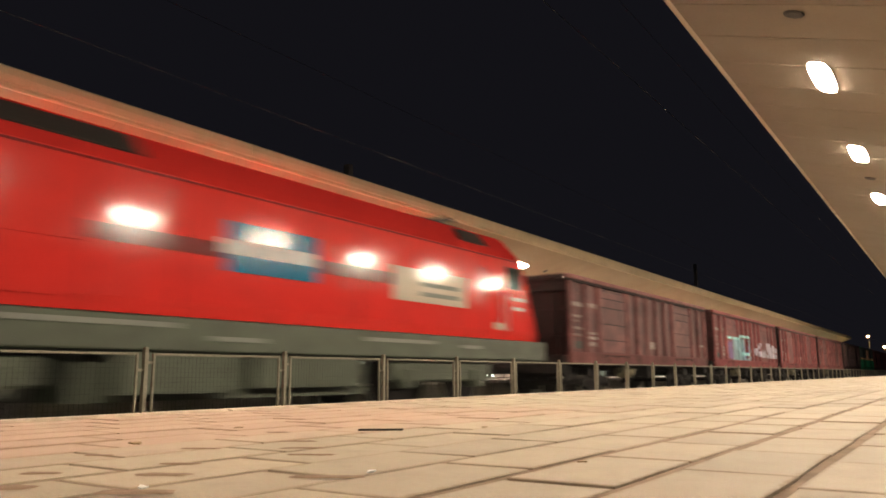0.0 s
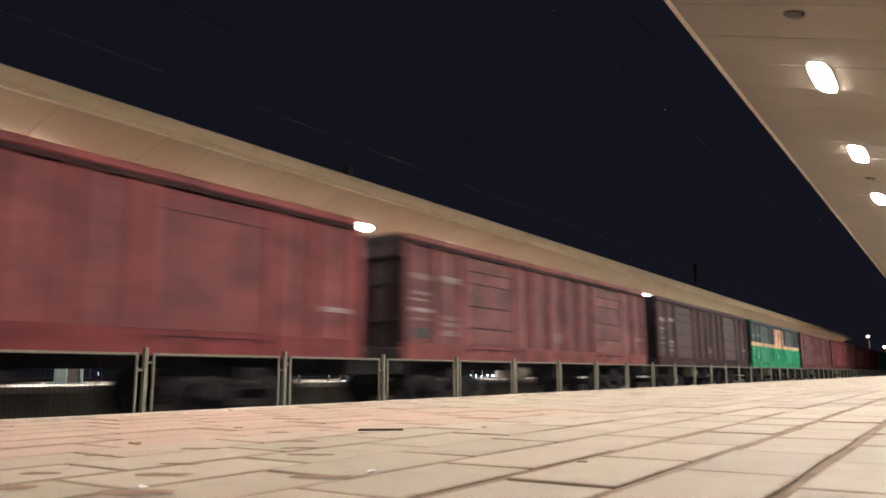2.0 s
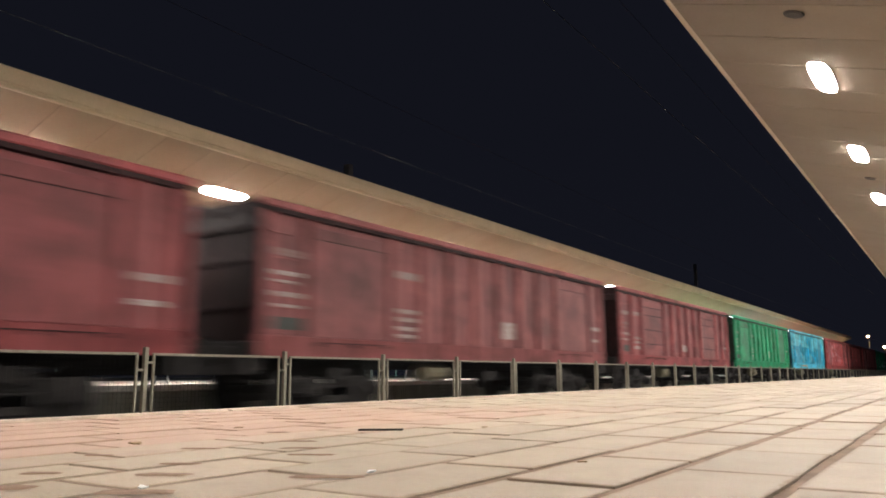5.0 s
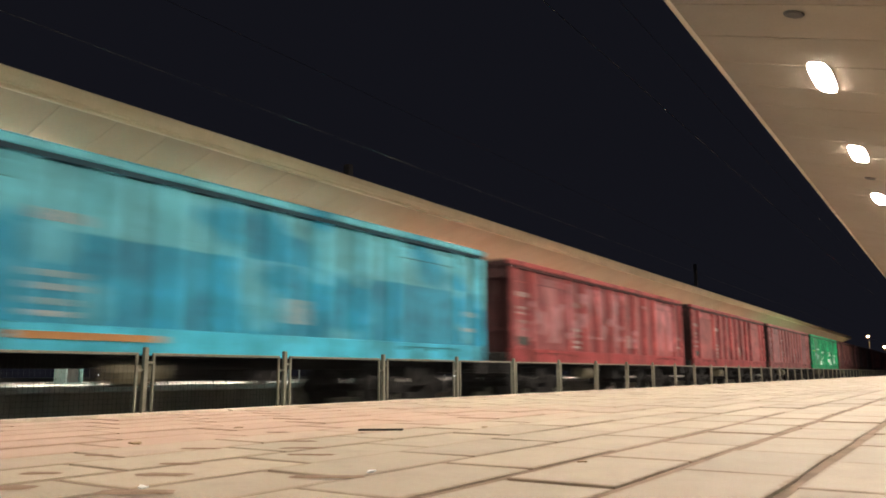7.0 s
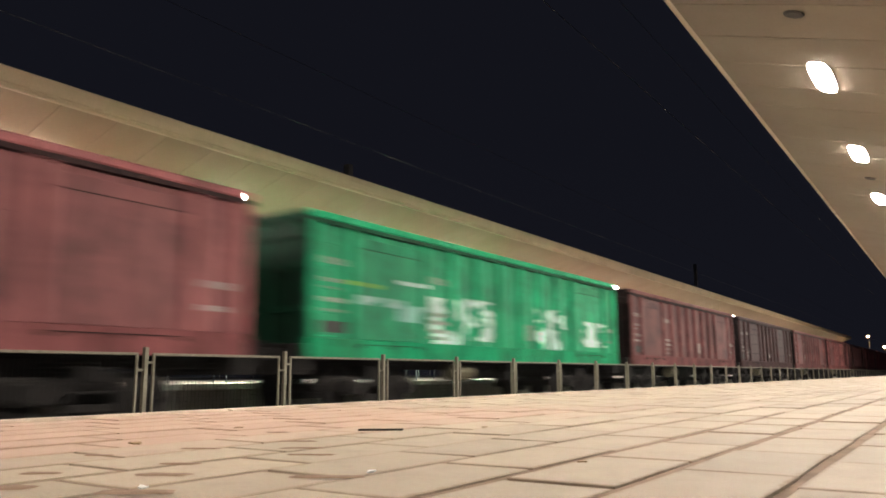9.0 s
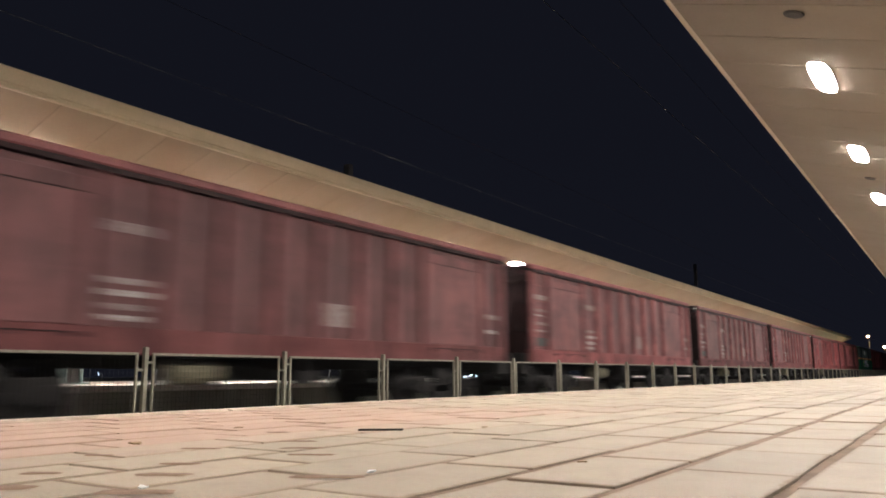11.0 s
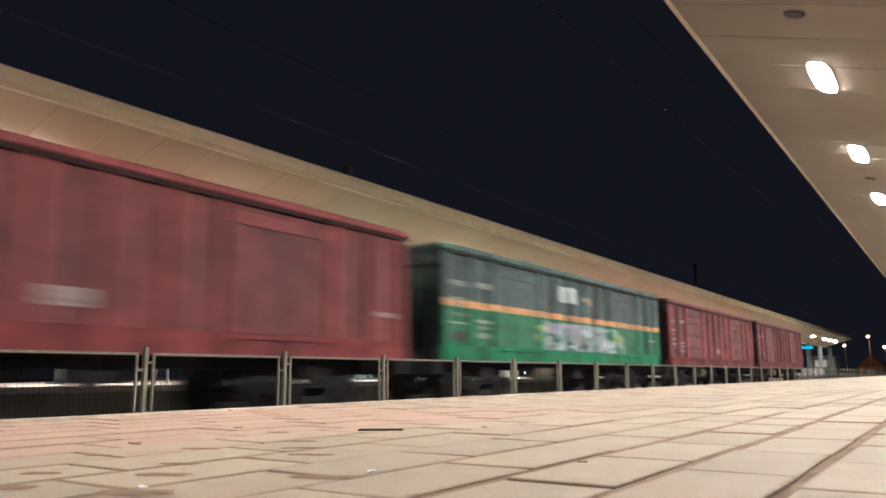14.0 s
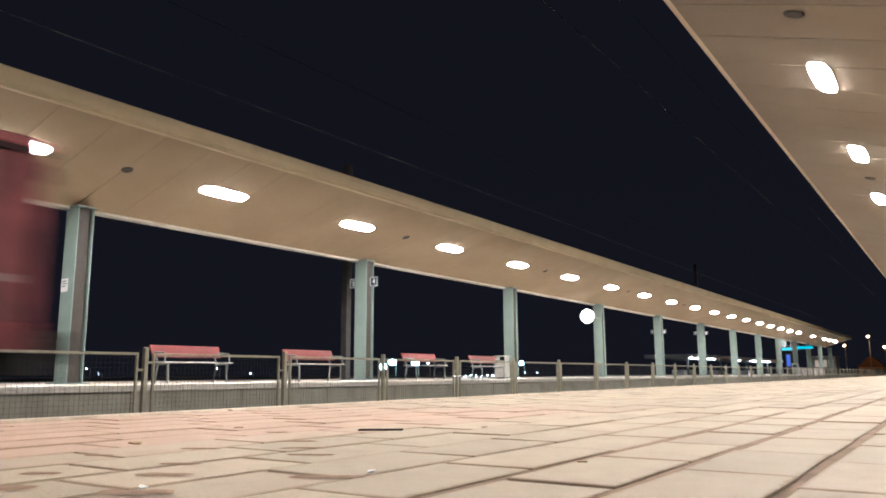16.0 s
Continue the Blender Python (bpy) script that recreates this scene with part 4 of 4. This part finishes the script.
def make_train():
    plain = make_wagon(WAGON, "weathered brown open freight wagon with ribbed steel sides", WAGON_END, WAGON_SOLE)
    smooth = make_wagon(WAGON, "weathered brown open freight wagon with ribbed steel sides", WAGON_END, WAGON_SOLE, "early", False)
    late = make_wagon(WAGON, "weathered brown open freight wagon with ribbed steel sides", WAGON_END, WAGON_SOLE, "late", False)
    used = set()
    special = {
        2: (wagon_paint("wagon_paint_with_cyan_letters", (
            (2.5, 3.5, 1.35, 2.25, (0.17, 0.10, 0.24), 0.42, 2.0), (3.5, 7.3, 1.15, 2.40, (0.22, 0.38, 0.42), 0.45, 1.3, True), (5.0, 7.2, 1.15, 2.1, (0.10, 0.12, 0.27), 0.52, 2.2),
            (2.5, 4.7, 2.30, 2.44, (0.30, 0.62, 0.58), 0.30, 1.6), (4.6, 7.3, 2.42, 2.58, (0.36, 0.68, 0.64), 0.30, 1.6), (4.7, 7.0, 1.55, 1.72, (0.26, 0.56, 0.56), 0.36, 1.4),
            (8.2, 9.0, 1.60, 2.0, (0.46, 0.42, 0.48), 0.36, 2.0), (9.1, 9.8, 1.55, 2.30, (0.46, 0.42, 0.48), 0.36, 2.0), (9.8, 10.9, 1.52, 1.95, (0.46, 0.42, 0.48), 0.36, 2.0),
            (11.1, 12.0, 1.5, 2.35, (0.50, 0.46, 0.52), 0.36, 2.0), (12.2, 13.6, 1.5, 2.25, (0.46, 0.42, 0.48), 0.40, 2.0)), RUST),
            "rust-red open freight wagon sprayed with cyan and white letters"),
        6: (wagon_paint("wagon_paint_green_grey_tan", (
            (0, 13.9, 2.20, 3.6, (0.040, 0.060, 0.062), 0, 1), (0, 13.9, 2.12, 2.34, (0.62, 0.42, 0.22), 0, 1),
            (6.3, 8.9, 2.2, 3.26, (0.55, 0.35, 0.20), 0, 1)), (0.010, 0.27, 0.112), 0.5),
            "green and grey freight wagon with a tan stripe and panel"),
        12: (wagon_paint("wagon_paint_blue", ((0, 13.9, 2.45, 3.5, (0.10, 0.40, 0.46), 0.40, 0.5), (0, 13.9, 1.3, 2.5, (0.08, 0.36, 0.44), 0.56, 0.9)), (0.016, 0.250, 0.375), 0.45),
             "sky blue open freight wagon with ribbed steel sides"),
        13: (wagon_paint("wagon_paint_red_with_pale_patches", (
            (0.3, 13.6, 1.5, 3.2, (0.32, 0.095, 0.10), 0.48, 1.1, True), (3.2, 9.5, 1.7, 3.0, (0.34, 0.145, 0.15), 0.53, 1.5), (0.2, 3.6, 1.5, 2.6, (0.34, 0.13, 0.135), 0.52, 1.8)), CRIMSON, 0.6),
             "bright red open freight wagon with pale scraped patches"),
        16: (wagon_paint("wagon_paint_green_white_letters", (
            (3.45, 4.75, 1.05, 2.30, (0.50, 0.66, 0.58), 0.44, 2.4), (4.9, 6.15, 1.42, 2.36, (0.50, 0.66, 0.58), 0.44, 2.4), (5.0, 6.0, 1.08, 1.3, (0.46, 0.62, 0.54), 0.42, 2.0),
            (8.3, 9.6, 1.12, 2.40, (0.46, 0.62, 0.54), 0.46, 2.4), (9.8, 10.7, 1.9, 2.3, (0.44, 0.60, 0.52), 0.44, 1.8), (11.1, 12.8, 1.45, 2.2, (0.50, 0.66, 0.58), 0.47, 2.6),
            (1.2, 2.7, 1.95, 2.14, (0.36, 0.58, 0.50), 0.38, 2.2), (2.4, 3.45, 2.42, 2.52, (0.42, 0.62, 0.54), 0.32, 2.0), (2.4, 3.4, 1.7, 2.05, (0.22, 0.48, 0.38), 0.40, 2.2),
            (0.9, 2.0, 2.28, 2.38, (0.14, 0.36, 0.06), 0.36, 2.0)), (0.010, 0.27, 0.112), 0.5),
             "bright green open freight wagon sprayed with white letters"),
        25: (wagon_paint("wagon_paint_green_grey_letters", (
            (0, 13.9, 2.20, 3.5, (0.065, 0.105, 0.10), 0, 1), (0, 13.9, 2.14, 2.32, (0.62, 0.34, 0.15), 0, 1),
            (4.6, 8.9, 1.05, 2.1, (0.30, 0.38, 0.40), 0.43, 2.0), (8.6, 10.4, 1.1, 2.05, (0.28, 0.37, 0.36), 0.45, 2.0), (5.0, 8.6, 1.75, 2.05, (0.36, 0.36, 0.46), 0.50, 1.6), (4.9, 9.6, 1.15, 2.05, (0.58, 0.64, 0.63), 0.53, 2.6), (5.0, 8.8, 1.3, 1.5, (0.10, 0.16, 0.15), 0.54, 2.4),
            (4.2, 4.9, 1.5, 1.95, (0.24, 0.30, 0.06), 0.50, 2.0), (9.5, 10.3, 1.5, 1.9, (0.26, 0.36, 0.06), 0.44, 1.6),
            (5.65, 6.9, 2.64, 3.10, (0.62, 0.72, 0.69), 0.22, 1.2), (7.25, 7.95, 2.66, 2.90, (0.26, 0.22, 0.15), 0.44, 1.6)), (0.020, 0.16, 0.075)),
             "green and grey freight wagon with an orange stripe and sprayed letters"),
    }
    for k in range(1, 28):
        mould = late if k in LATE else plain if k in SEAMED else smooth
        if k in special:
            w = make_wagon(*special[k], wagon_paint("shaded_end_paint", (), END_COLOURS[k], darken=0.8), wagon_paint("darker_sole_paint", (), LETTER_GROUND[k], darken=0.20), "late" if k in LATE else "early", k in SEAMED)
            if k == 12:
                bm = bmesh.new()
                box(bm, 1.441, 1.447, 3.3, 5.3, 1.13, 1.22)
                part("orange_plate", bm, CREAM_ORANGE, w, "orange strip on the sole bar")
        elif mould in used:
            w = copy_thing(mould, pose(TRACK_FAR, -80, RAIL_Z))
        else:
            w = mould
            used.add(mould)
        c = WAGON_COLOURS.get(k) or LETTER_GROUND[k]
        for ob in w.children_recursive:
            ob.color = (*c, 1)
        if k in WAGON_COLOURS:
            word = COLOUR_WORDS.get(c, "green" if c[1] > 0.2 else "dark red")
            tagged(w, word + " open freight wagon with ribbed steel sides")
        TRAIN.append((w, WAGON_FIRST + WAGON_PITCH * (k - 1)))
    TRAIN.append((make_loco(), -1.30))


def make_loco():
    L = 18.9
    loco = thing("locomotive", pose(TRACK_FAR, -80, RAIL_Z), "glossy red electric locomotive with a grey-green underframe", "locomotive")
    side = [(1.45, 1.50), (1.48, 1.7), (1.48, 3.45), (1.36, 3.62), (1.05, 4.02), (0.6, 4.12)]
    prof = side + [(-x, z) for x, z in reversed(side)]
    bm = bmesh.new()

    def ring(y, shrink, lean):
        out = []
        for x, z in prof:
            k = max(0.0, (z - 2.1) / 2.0)
            out.append(bm.verts.new((x * shrink, y + lean * k, z)))
        return out
    rings = [ring(0.05, 0.90, 1.15), ring(0.7, 1.0, 0.75), ring(2.2, 1.0, 0), ring(L - 2.2, 1.0, 0), ring(L - 0.7, 1.0, -0.75), ring(L - 0.05, 0.90, -1.15)]
    n = len(prof)
    for a, b in zip(rings, rings[1:]):
        for k in range(n):
            bm.faces.new((a[k], a[(k + 1) % n], b[(k + 1) % n], b[k]))
    bm.faces.new(rings[0][::-1])
    bm.faces.new(rings[-1])
    part("body", bm, RED, loco)
    bm = bmesh.new()
    bevel_box(bm, -1.46, 1.46, -0.15, L + 0.15, 1.02, 1.495, 0.03, 2)
    part("underframe", bm, SKIRT, loco)
    bm = bmesh.new()
    box(bm, -1.1, 1.1, 6.6, 12.2, 0.35, 1.05)
    box(bm, 1.1, 1.36, 7.0, 9.0, 0.45, 1.04)
    box(bm, 1.1, 1.3, 9.4, 11.8, 0.50, 1.04)
    part("equipment_case", bm, SKIRT, loco)
    for s in (-1, 1):
        def plate(name, mat, y0, y1, z0, z1, d=0.006, label=""):
            b = bmesh.new()
            a, c = sorted((s * 1.484, s * (1.484 + d)))
            box(b, a, c, y0, y1, z0, z1)
            return part(name, b, mat, loco, label)
        plate("louvre_band", RED_DARK, 5.9, 14.8, 2.40, 2.62, 0.004, "dark red louvre strip")
        plate("blue_panel", BLUE, 8.6, 10.5, 2.22, 2.98, 0.008, "blue lettered panel")
        plate("lettering_bar", WHITE, 8.5, 10.45, 2.48, 2.70, 0.012, "white lettering bar")
        plate("cream_panel", CREAM, 12.6, 15.2, 2.12, 2.78, 0.008, "cream lettered panel")
        for z in (2.25, 2.45):
            plate("lettering_bar", PALE_BAR, 13.5, 14.9, z, z + 0.09, 0.012)
        plate("number_bar", WHITE, 17.2, 17.9, 2.45, 2.53, 0.006)
        plate("number_bar", WHITE, 17.3, 17.8, 2.22, 2.30, 0.006)
        plate("plate_mark", CREAM, 16.4, 16.9, 1.72, 1.88, 0.006)
        plate("cab_window", GLASS, 17.0, 17.75, 2.72, 3.25, 0.006, "dark cab side window")
        for y in (4.55, 6.45, 7.75, 11.6):
            plate("panel_seam", RED_DARK, y, y + 0.02, 1.6, 3.4, 0.003)
        plate("access_panel", RED, 4.6, 6.4, 2.35, 3.25, 0.012)
        plate("access_panel", RED, 4.7, 6.2, 1.65, 2.05, 0.012)
        plate("cant_rail", RED_DARK, 1.0, 17.4, 3.40, 3.43, 0.01)
        for y0, y1, z in ((11.8, 14.0, 1.30), (5.3, 7.8, 1.34), (8.4, 9.4, 1.18), (15.0, 15.8, 1.25)):
            plate("skirt_bar", PALE_BAR, y0, y1, z, z + 0.07, 0.002)
        plate("door_seam", RED_DARK, 15.9, 15.92, 1.55, 3.4, 0.006)
        for y0, y1 in ((2.4, 7.2), (15.2, 16.3)):
            b = bmesh.new()
            v = [(s * 1.345, y0, 3.655), (s * 1.345, y1, 3.655), (s * 1.12, y1, 3.945), (s * 1.12, y0, 3.945)]
            lo = [b.verts.new(p) for p in v]
            hi = [b.verts.new((p[0] + s * 0.02, p[1], p[2] + 0.02)) for p in v]
            b.faces.new(lo)
            b.faces.new(hi[::-1])
            for k in range(4):
                b.faces.new((lo[k], lo[(k + 1) % 4], hi[(k + 1) % 4], hi[k]))
            part("roof_grille", b, DARK, loco, "black roof grille")
        b = bmesh.new()
        for y in (16.7, 17.0):
            cyl(b, (s * 1.52, y, 1.7), (s * 1.52, y, 2.6), 0.015, 6)
        part("handrail", b, SIGN_WHITE, loco)
    for y in (3.2, 15.7):
        bm = bmesh.new()
        cyl(bm, (0, y, 4.1), (0, y, 4.2), 0.35, 12)
        box(bm, -0.5, 0.5, y - 0.9, y + 0.9, 4.16, 4.24)
        box(bm, -0.75, 0.75, y - 0.15, y + 0.15, 4.26, 4.32)
        part("pantograph", bm, DARK, loco, "folded pantograph")
    for y in (4.2, 14.7):
        bm = bmesh.new()
        for x in (-1.15, 1.15):
            bevel_box(bm, x - 0.09, x + 0.09, y - 1.9, y + 1.9, 0.55, 0.95, 0.04)
            for s in (-1.3, 1.3):
                bevel_box(bm, x - 0.16, x + 0.16, y + s - 0.2, y + s + 0.2, 0.42, 0.8, 0.03)
        box(bm, -1.12, 1.12, y - 0.3, y + 0.3, 0.58, 0.9)
        bogie = part("bogie", bm, SKIRT, loco, "grey two-axle bogie")
        for s in (-1.3, 1.3):
            bm = bmesh.new()
            for x in (-0.76, 0.76):
                cyl(bm, (x - 0.07, y + s, 0.62), (x + 0.07, y + s, 0.62), 0.62, 28)
            cyl(bm, (-1, y + s, 0.62), (1, y + s, 0.62), 0.1, 10)
            part("wheelset", bm, IRON, bogie)
    for y, s in ((-0.15, -1), (L + 0.15, 1)):
        for x in (-0.875, 0.875):
            bm = bmesh.new()
            cyl(bm, (x, y, 1.06), (x, y + s * 0.5, 1.06), 0.12, 12)
            cyl(bm, (x, y + s * 0.5, 1.06), (x, y + s * 0.55, 1.06), 0.24, 18)
            part("buffer", bm, IRON, loco)
    return loco


# ---- the paving, stone by stone ----


def make_near_platform():
    bm = bmesh.new()
    box(bm, EDGE_NEAR + 0.10, 7.0, -12, 150, -1.3, -0.0026)
    floor = solid("platform_near", bm, SAND, "platform paved with staggered concrete stones and dark joints", "platform", kind="structure")
    cap = bmesh.new()
    bevel_box(cap, EDGE_NEAR, EDGE_NEAR + 0.097, 0.003, 0.997, -0.14, 0.004, 0.008)
    cap = mesh_of(cap, "coping_stone", COPING_NEAR)
    for k in range(160):
        part("coping_stone", cap, COPING_NEAR, floor).location = (0, -10 + k, 0)
    bm = bmesh.new()
    box(bm, EDGE_NEAR + 0.10, 7.0, 62.0, 150, -0.006, -0.001)
    tagged(part("paving_sheet", bm, PAVER_FAR, floor), kind="stuff")
    rng = random.Random(5)
    shapes = []
    for v in range(6):
        bm = bmesh.new()
        g = 0.0030 + 0.0014 * v
        bevel_box(bm, g, ROW_W - g, 0.0048, STONE - 0.0048, -0.03, 0.0, 0.003, 2)
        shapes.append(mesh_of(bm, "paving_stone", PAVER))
    verts, faces = [], []
    x0 = -0.013 - ROW_W * 15
    for r in range(0, 56):
        x = x0 + ROW_W * r
        if x < EDGE_NEAR + 0.095:
            continue
        shift = (0.14 + (13 - r) * STONE / 3) % STONE
        for k in range(-34, 199):
            y = shift + STONE * k + rng.uniform(-0.004, 0.004)
            dz = rng.uniform(-0.0011, 0.0011)
            if -1.75 < x < 0.1 and 0.35 < y < 4.2:
                ob = part("paving_stone", shapes[rng.randrange(3) + (3 if x > -0.55 else 1 if x > -0.9 else 0)], PAVER, floor)
                ob.location = (x + rng.uniform(-0.001, 0.001), y, dz)
                ob.rotation_euler = (rng.uniform(-0.003, 0.003), rng.uniform(-0.005, 0.005), rng.uniform(-0.010, 0.010))
            else:
                a, b, c, d, g, e = x + 0.0062, x + ROW_W - 0.0062, y + 0.0035, y + STONE - 0.0035, 0.004, len(verts)
                verts += [(a, c, dz - 0.012), (b, c, dz - 0.012), (b, d, dz - 0.012), (a, d, dz - 0.012),
                          (a + g, c + g, dz), (b - g, c + g, dz), (b - g, d - g, dz), (a + g, d - g, dz)]
                for j in range(4):
                    faces.append((e + j, e + (j + 1) % 4, e + 4 + (j + 1) % 4, e + 4 + j))
                faces.append((e + 4, e + 5, e + 6, e + 7))
    me = bpy.data.meshes.new("paving_stones")
    me.from_pydata(verts, [], faces)
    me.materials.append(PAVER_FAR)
    tagged(part("paving_stones", me, PAVER_FAR, floor), kind="stuff")
    make_sand_patches(floor)


def make_sand_patches(floor):
    """Brown sand and grit caught on the worn stones, in short strips."""
    rng = random.Random(21)
    for x, y, l, w in ((-1.208, 0.75, 0.056, 0.020), (-0.987, 0.743, 0.069, 0.020), (-1.156, 0.918, 0.079, 0.024), (-0.898, 0.654, 0.083, 0.030),
                       (-0.791, 0.540, 0.096, 0.036), (-1.002, 1.021, 0.088, 0.018), (-0.907, 0.942, 0.086, 0.022), (-1.112, 1.121, 0.080, 0.016),
                       (-0.694, 0.752, 0.104, 0.030), (-1.055, 0.571, 0.058, 0.026), (-0.950, 0.482, 0.060, 0.040), (-1.330, 1.272, 0.061, 0.020)):
        bm = bmesh.new()
        lo, hi = [], []
        for k in range(16):
            a = k * math.pi / 8
            px = 0.5 * l * math.copysign(abs(math.cos(a)) ** 0.5, math.cos(a)) * rng.uniform(0.86, 1.06)
            py = 0.55 * w * math.copysign(abs(math.sin(a)) ** 0.5, math.sin(a)) * rng.uniform(0.6, 1.15)
            lo.append(bm.verts.new((px, py, -0.0006)))
            hi.append(bm.verts.new((px * 0.82, py * 0.6, 0.0007 + rng.uniform(0, 0.0002))))
        bm.faces.new(lo[::-1])
        bm.faces.new(hi)
        for k in range(16):
            bm.faces.new((lo[k], lo[(k + 1) % 16], hi[(k + 1) % 16], hi[k]))
        ob = part("sand_strip", bm, DAMP_SAND, floor)
        ob.location = (x, y, 0.0012)
        ob.rotation_euler = (0, 0, radians(32 + rng.uniform(-4, 4)))


def make_litter():
    slot = thing("drain_slot", pose(-1.143, 1.42, 0.0), "small dark iron drain slot between paving stones", "drain")
    bm = bmesh.new()
    box(bm, -0.052, 0.052, -0.012, 0.012, 0.0028, 0.0062)
    part("grate", bm, surface("rusty_drain_iron", (0.030, 0.019, 0.012), scale=40, rough=0.9), slot)
    slot.rotation_euler = (0, 0, radians(33))
    leaf = surface("dry_leaf", (0.30, 0.20, 0.10), scale=40, rough=0.8)
    rng = random.Random(3)
    for x, y, s, mat, what in ((-0.80, 0.555, 0.006, WHITE, "tiny white paper scrap on the paving"), (-0.66, 0.80, 0.005, WHITE, "tiny white paper scrap on the paving"),
                               (-1.33, 0.90, 0.008, leaf, "small dry leaf on the paving"), (-0.98, 1.62, 0.007, leaf, "small dry leaf on the paving"),
                               (-0.47, 1.05, 0.005, leaf, "small dry leaf on the paving"), (-1.5, 1.3, 0.009, leaf, "small dry leaf on the paving")):
        bit = thing("litter_scrap", pose(x, y, 0.002, 0, 0, rng.uniform(0, 180)), what, "litter", "scraps on the paving")
        bm = bmesh.new()
        ring = [bm.verts.new((s * rng.uniform(0.7, 1.2) * math.cos(a), s * 1.6 * rng.uniform(0.7, 1.2) * math.sin(a), rng.uniform(0.0, 0.003))) for a in (k * 0.785 for k in range(8))]
        top = [bm.verts.new(v.co + Vector((0, 0, 0.0015))) for v in ring]
        bm.faces.new(ring[::-1])
        bm.faces.new(top)
        for k in range(8):
            bm.faces.new((ring[k], ring[(k + 1) % 8], top[(k + 1) % 8], top[k]))
        part("scrap", bm, mat, bit)


def motions():
    for ob, y0 in TRAIN:
        walk(ob, [(t, pose(TRACK_FAR, y0 - d, RAIL_Z)) for t, d in SPEED_ROWS])


make_ground()
make_rails()
make_far_platform()
make_soffit("left", SOFFIT_L, soffit_left, "cream far canopy", SOFFIT, FASCIA, 0.1, 0.005, 0.03)
make_soffit("right", SOFFIT_R, soffit_right, "greyish cream near canopy", SOFFIT_NEAR, FASCIA_NEAR, 0.37, 0.008, 0.03)
make_columns()
make_lights()
make_fence()
make_benches()
make_signs()
make_distance()
make_train()
make_near_platform()
make_litter()
motions()
